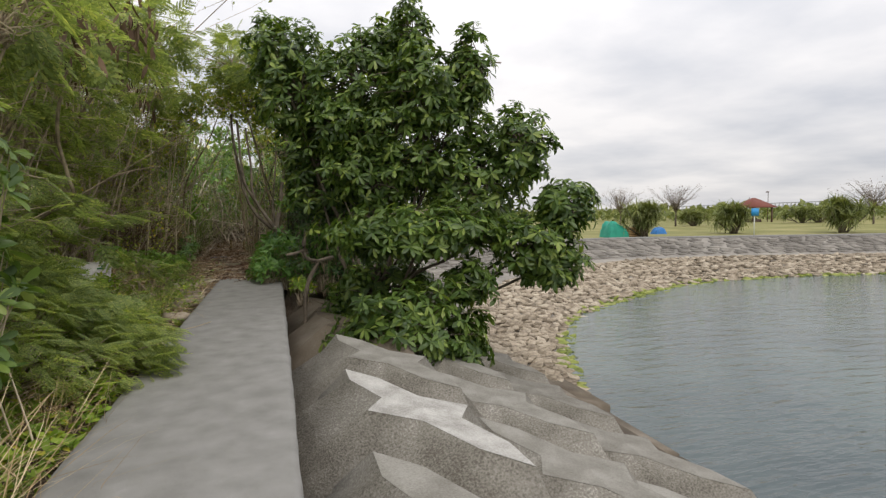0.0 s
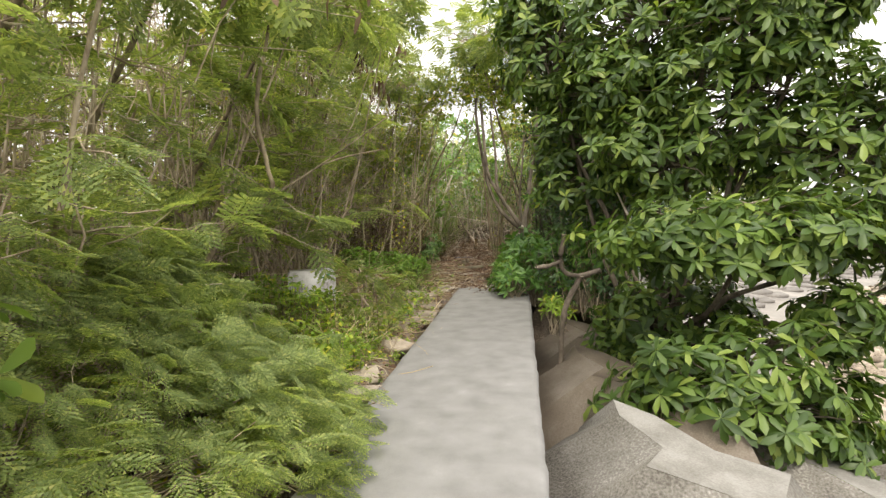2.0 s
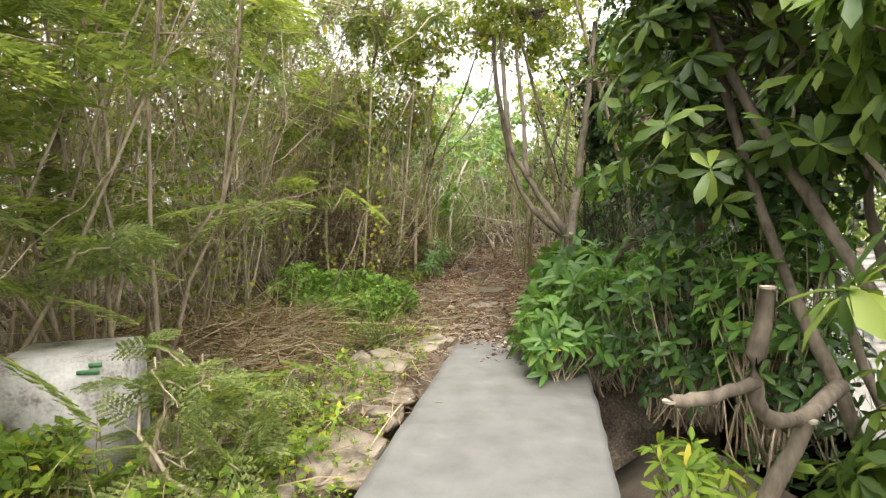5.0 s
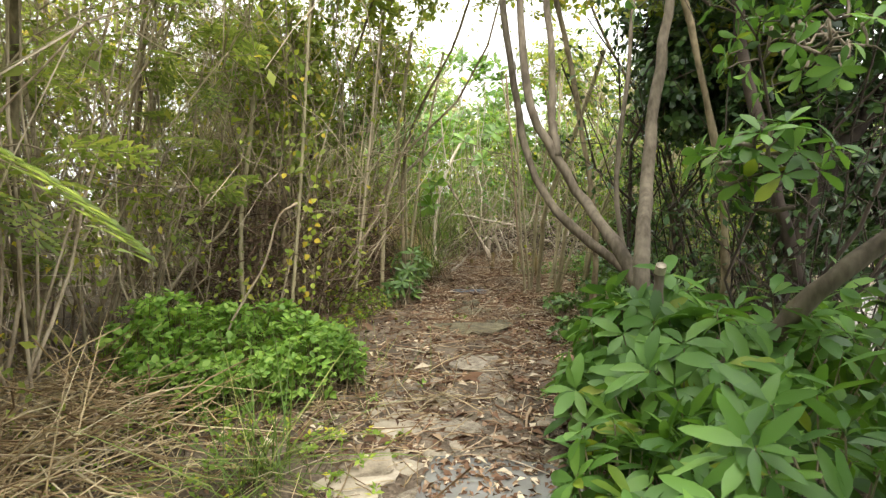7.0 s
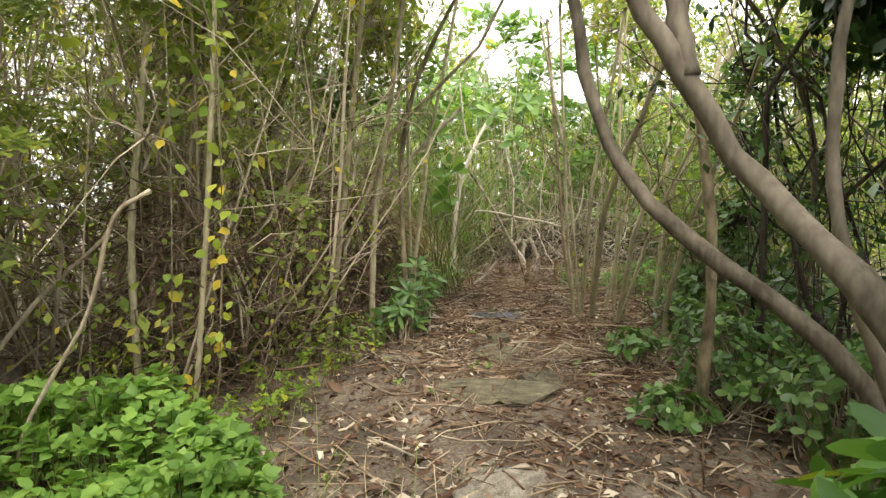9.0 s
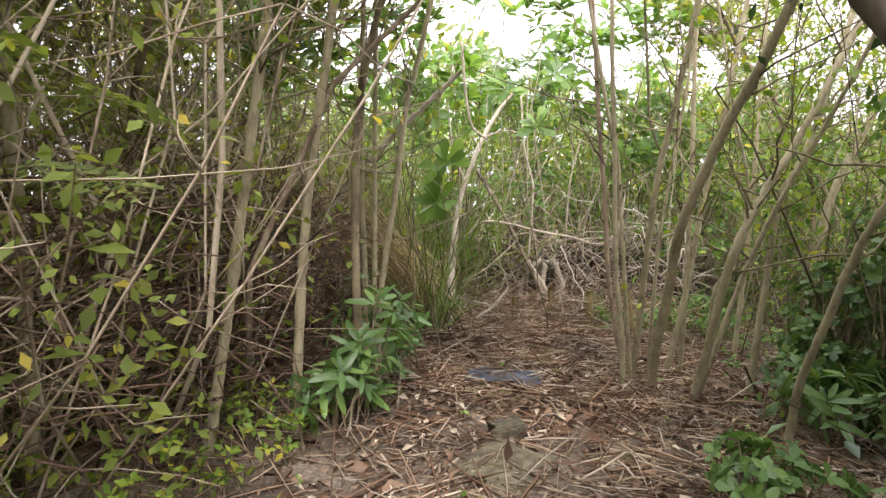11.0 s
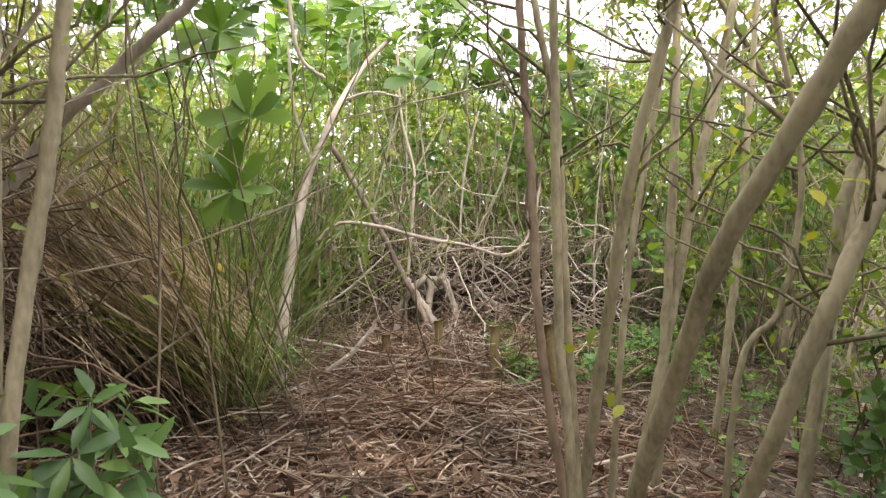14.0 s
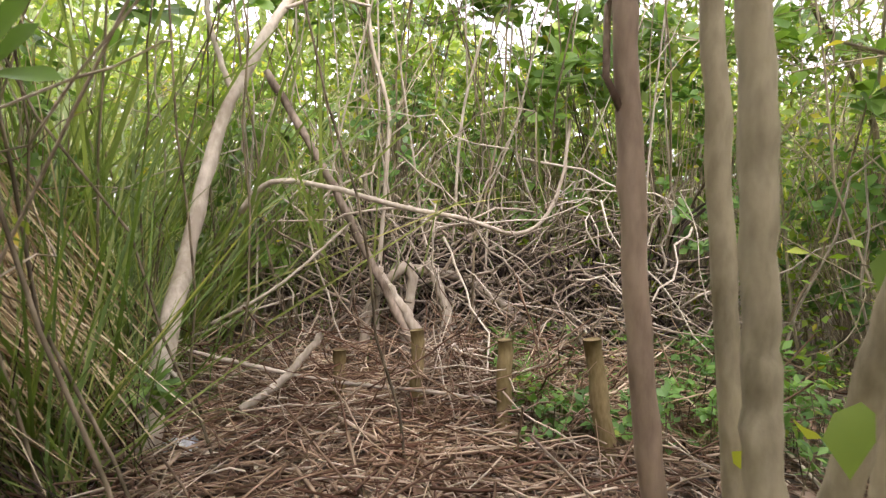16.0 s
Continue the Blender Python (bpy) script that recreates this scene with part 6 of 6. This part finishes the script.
part("body", ((bv * (.68, .56, .86)) @ cr.T + (-3.2, 10.85, .33), bt), M_white_block, blk, smooth=False)
for dx, dz, w in [(.2, .66, .12), (.24, .7, .07)]:
    v, t = box_vt(dx - .02 - w / 2, dx - .02 + w / 2, -.29, -.283, dz, dz + .025)
    part("paint_mark", (v @ cr.T + (-3.2, 10.85, 0), t), M_paint_green, blk, "faded green paint smear", False)

# ---------------- brush pile at the path's end ----------------
dead = [("bent_white_branch", "long bent bare white branch", [(-3.0, 24.3, 1.2), (-2.89, 24.26, 1.33), (-2.7, 24.2, 1.4), (-2.41, 24.3, 1.37), (-2.01, 24.45, 1.27), (-1.59, 24.65, 1.2), (-1.21, 24.87, 1.09), (-.99, 24.9, 1.21), (-.87, 24.92, 1.52), (-.83, 24.95, 1.93)], .02, .012),
        ("dead_branch", "grey dead branch leaning in the brush", [(-3.0, 24.7, 2.2), (-2.55, 24.69, 1.48), (-2.28, 24.68, .98), (-2.07, 24.68, .59), (-1.87, 24.68, .2)], .03, .028),
        ("dead_branch", "thin pale upright branch", [(-2.38, 25.0, 3.3), (-2.31, 24.97, 2.52), (-2.17, 24.95, 2.01), (-2.16, 24.93, 1.7), (-2.21, 24.9, .6), (-2.2, 24.9, -.1)], .014, .018),
        ("dead_branch", "thin pale upright branch", [(-1.5, 25.5, 2.7), (-1.64, 25.49, 2.02), (-1.68, 25.46, 1.2), (-1.7, 25.4, -.1)], .012, .014),
        ("root", "arched grey root in the brush", [(-2.4, 24.9, -.1), (-2.32, 24.94, .27), (-2.27, 24.96, .53), (-2.04, 25, .81), (-1.96, 25, .7), (-2.0, 24.9, .3), (-1.95, 24.85, -.05)], .03, .03),
        ("root", "grey crooked root in the brush", [(-2.07, 25.2, .78), (-1.65, 25.3, .72), (-1.37, 25.33, .56), (-1.08, 25.35, .35), (-.9, 25.3, -.05)], .032, .026),
        ("root", "grey crooked root in the brush", [(-2.2, 24.8, .8), (-2.11, 24.78, .67), (-1.93, 24.78, .42), (-1.7, 24.75, -.05)], .03, .03),
        ("root", "grey crooked root in the brush", [(-1.85, 25.0, .85), (-1.8, 25.01, .76), (-1.69, 25.0, .45), (-1.63, 24.97, -.05)], .03, .026),
        ("dead_branch", "branch lying across the brush", [(-3.2, 24.0, .35), (-2.4, 24.0, .22), (-1.6, 23.9, .2), (-1.0, 23.85, .12)], .014, .01),
        ("dead_branch", "broken branch in the brush", [(-2.75, 23.75, .1), (-2.55, 23.85, .25), (-2.35, 23.95, .5)], .025, .02),
        ("dead_branch", "long smooth branch leaning over dry grass", [(-4.3, 21.7, .9), (-3.73, 21.82, 1.81), (-3.37, 21.87, 2.18), (-3.05, 21.9, 2.48), (-2.6, 21.95, 2.9)], .035, .025),
        ("dead_branch", "curling bare branch hanging down", [(-2.75, 22.6, 3.4), (-2.68, 22.55, 2.81), (-2.6, 22.54, 2.46), (-2.44, 22.54, 2.32)], .016, .012),
        ("dead_branch", "forked stick in the brush", [(-3.1, 24.1, .5), (-2.7, 24.2, .75), (-2.3, 24.4, 1.15)], .012, .008)]
for k, (nm, lb, pts, r0, r1) in enumerate(dead):
    single(nm, limb(pts, r0 * (1.3 if nm == "root" else 1), r1 * (1.3 if nm == "root" else 1), 32, 9, .08, 900 + k), M_grey_stick if k == 1 else M_pale_wood, lb, "branch")
trunk_tree("pale crooked trunk rising from the litter with a leafy sprout", [([(-2.97, 23.2, -.1), (-3.01, 23.32, .14), (-3.1, 23.69, .67), (-3.14, 24.0, 1.2), (-3.12, 24.21, 1.69), (-2.97, 24.6, 2.4), (-2.8, 24.95, 2.95), (-2.45, 25.3, 3.5)], .062, .026),
    ([(-3.08, 24.35, 1.95), (-3.3, 24.45, 2.5), (-3.42, 24.6, 3.2)], .022, .012), ([(-2.9, 24.75, 2.65), (-2.6, 24.8, 2.75), (-2.3, 24.9, 2.72)], .016, .01)], M_pale_wood, (M_pale_leaf, L_lance, .15, 4, [((-2.98, 23.3, .33), (.07, .07, .06))]), 940, "pale_trunk")
g = np.random.default_rng(91)
n = 900
p0 = np.stack([g.normal(-1.7, 1.0, n), g.normal(25.5, .45, n), np.abs(g.normal(.3, .5, n))], 1)
p0[:, 1] = np.maximum(p0[:, 1], 25.0 + .3 * np.abs(p0[:, 2]))
p0[:, 2] = np.minimum(p0[:, 2], 1.35)
dv = unit(g.normal(0, 1, (n, 3)) * (1, .5, .6)) * g.uniform(.3, 1.2, (n, 1))
p1 = p0 + dv; p1[:, 2] = np.maximum(p1[:, 2], .02)
single("brush_pile", tubes(wander(p0, p1, 7, .035, g), g.lognormal(-5.1, .45, (n, 1)).clip(.0035, .014) * np.linspace(1, .6, 7)[None], 5), M_grey_stick, "tangled pile of dry brown branches", "brush pile", kind="stuff")
n = 2200
p0 = np.stack([g.normal(-1.7, .9, n), g.normal(24.5, .5, n), np.abs(g.normal(.04, .16, n))], 1)
p1 = p0 + unit(g.normal(0, 1, (n, 3)) * (1, .6, .4)) * g.uniform(.2, .7, (n, 1)); p1[:, 2] = np.maximum(p1[:, 2], .01)
single("straw_pile", tubes(wander(p0, p1, 6, .02, g), g.uniform(.002, .006, (n, 1)) * np.ones((1, 6)), 3), M_red_straw, "reddish dry straw and twigs in the brush", "straw", kind="stuff")
n = 240
p0 = np.stack([g.uniform(-3.3, .2, n), g.uniform(24.7, 26.2, n), g.random(n) ** 1.3 * 1.7], 1)
dv = unit(g.normal(0, 1, (n, 3)) * (1, .35, .9)) * g.uniform(.5, 1.6, (n, 1))
p1 = p0 + dv; p1[:, 2] = np.clip(p1[:, 2], .02, 2.6)
single("dry_sticks", tubes(wander(p0, p1, 8, .045, g), g.uniform(.004, .011, (n, 1)) * np.linspace(1, .6, 8)[None], 5), M_pale_wood, "long pale bare sticks in the brush", "sticks", kind="stuff")
n = 700
p0 = np.stack([g.uniform(-3.2, .1, n), g.uniform(25.35, 26.2, n), g.random(n) * .9], 1)
p1 = p0 + unit(g.normal(0, 1, (n, 3)) * (1, .4, .8)) * g.uniform(.3, .8, (n, 1)); p1[:, 2] = np.maximum(p1[:, 2], .02)
single("brush_pile", tubes(wander(p0, p1, 6, .04, g), g.uniform(.005, .014, (n, 1)) * np.ones((1, 6)), 4), M_dark_bark, "dark dead branches deep in the brush", "brush pile", kind="stuff")
for k, (x, y, x2, y2, h, r) in enumerate([(-1.79, 24.02, -1.8, 24.0, .54, .04), (-1.28, 23.82, -1.29, 23.84, .54, .042), (-.76, 23.55, -.87, 23.58, .62, .045), (-2.3, 24.15, -2.3, 24.16, .36, .04)]):
    single("wooden_stake", limb([(x, y, -.15), ((x + x2) / 2, (y + y2) / 2, h / 2), (x2, y2, h)], r * 1.05, r, 8, 9, .05, 930 + k), M_peg, "weathered wooden stake driven in the ground", "stake", "stakes at the path's end")

# ---------------- litter on the ground ----------------
def on_path(n, g, spread=1.0):
    y = g.uniform(14.6, 25, n)
    c = np.interp(y, [14.5, 16, 18, 20, 22, 24], [-1.1, -1.15, -1.3, -1.5, -1.75, -1.9])
    x = c + g.normal(0, spread, n)
    z = ground_z(x, y)
    ok = z > -.3
    return np.stack([x, y, z], 1)[ok]


p = on_path(12000, g, 1.1)
p = p[(np.abs(p[:, 0] + 1.3 + .08 * (p[:, 1] - 16)) > .42) | (p[:, 1] > 20.5) | (g.random(len(p)) < .5)]; n = len(p)
d = unit(g.normal(0, 1, (n, 3)) * (1, 1, .25))
single("leaf_litter", scatter(L_curl, p + (0, 0, .014), frames(d, np.tile([0, 0, 1.0], (n, 1)) + g.normal(0, .45, (n, 3))), g.lognormal(-2.72, .42, n)), M_litter, "brown fallen leaves on the path", "leaf litter", kind="stuff")
p = on_path(7500, g, 1.2); p = p[g.random(len(p)) < np.where(p[:, 1] < 19, .4, 1)]; n = len(p)
a = unit(g.normal(0, 1, (n, 3)) * (1, 1, .12)) * g.uniform(.08, .5, (n, 1))
single("twig_litter", tubes(wander(p + (0, 0, .02), p + a + (0, 0, .02), 3, .012, g), g.lognormal(-5.6, .5, (n, 1)).clip(.0015, .012) * np.ones((1, 3)), 3), M_red_straw, "dry twigs and reddish straw on the path", "twigs", kind="stuff")
n = 5000
p = np.stack([g.uniform(-4.8, -1.45, n), g.uniform(5, 16.5, n), np.zeros(n)], 1); p[:, 2] = ground_z(p[:, 0], p[:, 1]) + .03
d = unit(g.normal(0, 1, (n, 3)) * (1, 1, .25))
single("leaf_litter", scatter(L_curl, p, frames(d, np.tile([0, 0, 1.0], (n, 1)) + g.normal(0, .45, (n, 3))), g.lognormal(-2.9, .35, n)), M_litter, "dry leaves beside the wall", "leaf litter", kind="stuff")
n = 3000
p = np.stack([g.uniform(-5.4, -1.45, n), g.uniform(2.5, 16.5, n), np.zeros(n)], 1); p[:, 2] = ground_z(p[:, 0], p[:, 1]) + .05
a = unit(g.normal(0, 1, (n, 3)) * (1, 1, .2)) * g.uniform(.15, .7, (n, 1))
single("twig_litter", tubes(wander(p, p + a, 4, .02, g), g.uniform(.002, .005, (n, 1)) * np.ones((1, 4)), 3), M_straw, "dry stalks lying beside the wall", "twigs", kind="stuff")
n = 1300
p = np.stack([g.uniform(-5.4, -3.0, n), g.uniform(12.3, 15, n), np.zeros(n)], 1); p[:, 2] = ground_z(p[:, 0], p[:, 1]) + g.uniform(.03, .3, n)
a = unit(g.normal(0, 1, (n, 3)) * (1, 1, .25)) * g.uniform(.3, 1.0, (n, 1))
single("twig_litter", tubes(wander(p, p + a, 4, .03, g), g.uniform(.003, .007, (n, 1)) * np.ones((1, 4)), 3), M_straw, "heap of pale dry stalks by the thicket", "twigs", kind="stuff")
n = 3600
p = np.stack([g.uniform(-1.0, 2.2, n), g.uniform(17.5, 25.5, n), np.zeros(n)], 1); p[:, 2] = ground_z(p[:, 0], p[:, 1]) + .015
p = p[p[:, 2] > -.3]; n = len(p)
single("leaf_litter", scatter(L_curl, p, frames(unit(g.normal(0, 1, (n, 3)) * (1, 1, .25)), np.tile([0, 0, 1.0], (n, 1)) + g.normal(0, .45, (n, 3))), g.lognormal(-2.75, .4, n)), M_litter, "brown fallen leaves under the slender stems", "leaf litter", kind="stuff")
n = 1500
p = np.stack([g.uniform(-1.0, 2.2, n), g.uniform(19, 25.5, n), np.full(n, .03)], 1)
a = unit(g.normal(0, 1, (n, 3)) * (1, 1, .12)) * g.uniform(.1, .5, (n, 1))
single("twig_litter", tubes(wander(p, p + a, 3, .012, g), g.lognormal(-5.7, .5, (n, 1)).clip(.0015, .01) * np.ones((1, 3)), 3), M_red_straw, "dry twigs under the slender stems", "twigs", kind="stuff")
n = 4200
p = np.stack([g.normal(-1.9, .95, n), g.uniform(20.8, 24.7, n), np.full(n, .02)], 1); p[:, 2] += .1 * g.random(n) * (p[:, 1] > 22.6)
a = unit(g.normal(0, 1, (n, 3)) * (1, 1, .12)) * g.uniform(.12, .55, (n, 1))
single("twig_litter", tubes(wander(p, p + a, 3, .014, g), g.lognormal(-5.5, .45, (n, 1)).clip(.002, .012) * np.ones((1, 3)), 3), M_red_straw, "dense reddish straw at the path's end", "twigs", kind="stuff")
n = 2600
p = np.stack([g.normal(-1.9, 1.0, n), g.uniform(20.5, 24.4, n), np.full(n, .03)], 1)
single("leaf_litter", scatter(L_curl, p, frames(unit(g.normal(0, 1, (n, 3)) * (1, 1, .25)), np.tile([0, 0, 1.0], (n, 1)) + g.normal(0, .45, (n, 3))), g.lognormal(-2.6, .4, n)), M_litter, "dry leaves at the path's end", "leaf litter", kind="stuff")
# litter creeping over the wall's end
n = 900
p = np.stack([g.uniform(-1.35, .1, n), 14.75 - np.abs(g.normal(0, .55, n)), np.full(n, .012)], 1)
p = p[p[:, 0] > -1.35 + (14.75 - p[:, 1]) * -.1 + np.where(p[:, 1] < 14.2, .5, 0)]
n = len(p)
single("leaf_litter", scatter(L_curl, p, frames(unit(g.normal(0, 1, (n, 3)) * (1, 1, .25)), np.tile([0, 0, 1.0], (n, 1)) + g.normal(0, .45, (n, 3))), g.lognormal(-2.9, .35, n)), M_litter, "leaves blown on the wall's end", "leaf litter", kind="stuff")
# stones half sunk in the path
ledge_mesh = [mesh_of("path_stone", *k, M_ledge, False) for k in rocks]
slab_mesh = [mesh_of("path_stone", *r, M_soil_stone, False) for r in rocks]
for i in range(7):
    y = 14.4 + .42 * i + g.uniform(-.1, .1); x = -1.25 + g.normal(0, .3)
    ob = new("path_stone", slab_mesh[i % 6])
    ob.matrix_world = pose(x, y, float(ground_z(np.array(x), np.array(y))) - .055, g.normal(0, 3), g.normal(0, 3), g.uniform(0, 360)) @ Matrix.Diagonal((g.uniform(.3, .6), g.uniform(.25, .4), .14, 1))
    tagged(ob, "flat worn slab of stone sunk in the path", "stone", "stones in the path")
for x, y, z, sx, sy, sz, k in [(-1.7, 18.5, -.07, .95, .5, .15, 0), (-1.82, 20.16, -.02, .25, .18, .16, 1), (-1.72, 19.7, -.07, .6, .45, .13, 2), (-1.25, 18.9, -.06, .45, .35, .12, 3)]:
    ob = new("path_stone", ledge_mesh[k])
    ob.matrix_world = pose(x, y, z, 3, -2, 35 * k) @ Matrix.Diagonal((sx, sy, sz, 1))
    tagged(ob, "mossy brown ledge of rock rising from the path", "stone", "stones in the path")
for i in range(60):
    y = g.uniform(14.6, 22); x = np.interp(y, [14.5, 18, 22], [-1.35, -1.4, -1.7]) + g.normal(0, .45)
    s = g.uniform(.03, .09) * (1.9 if y < 16.5 else 1)
    ob = new("path_stone", rock_mesh[i % 6])
    ob.matrix_world = pose(x, y, float(ground_z(np.array(x), np.array(y))) - .1 * s, 0, 0, g.uniform(0, 360)) @ Matrix.Diagonal((s * 1.4, s, s * .5, 1))
    tagged(ob, "pale rough stone half sunk in the path", "stone", "stones in the path")
u = np.linspace(-1, 1, 11)
V, T = grid_vt(u, u, lambda X, Y: .025 + .018 * np.sin(5 * X + 2 * Y) * np.cos(4 * Y) - .012 * (X ** 2 + Y ** 2))
single("plastic_sheet", (V * (.33, .19, 1.2) + (-2.0, 21.35, .03), T), M_plastic, "crumpled dark plastic sheet half buried in litter", "plastic sheet")
single("white_scrap", (V * (.085, .05, 1.6) + (-2.9, 23.4, .02), T), M_white, "white plastic scrap in the litter", "litter")
n = 26
p = np.stack([g.uniform(-3.8, -1.9, n), g.uniform(6.5, 9.5, n), g.uniform(.25, .5, n)], 1)
single("white_flowers", shoots(p, np.tile([0, 0, 1.0], (n, 1)), 6, L_round, .018, g, (70, 90)), M_flower, "tiny white flowers among the weeds", "flowers", kind="stuff")
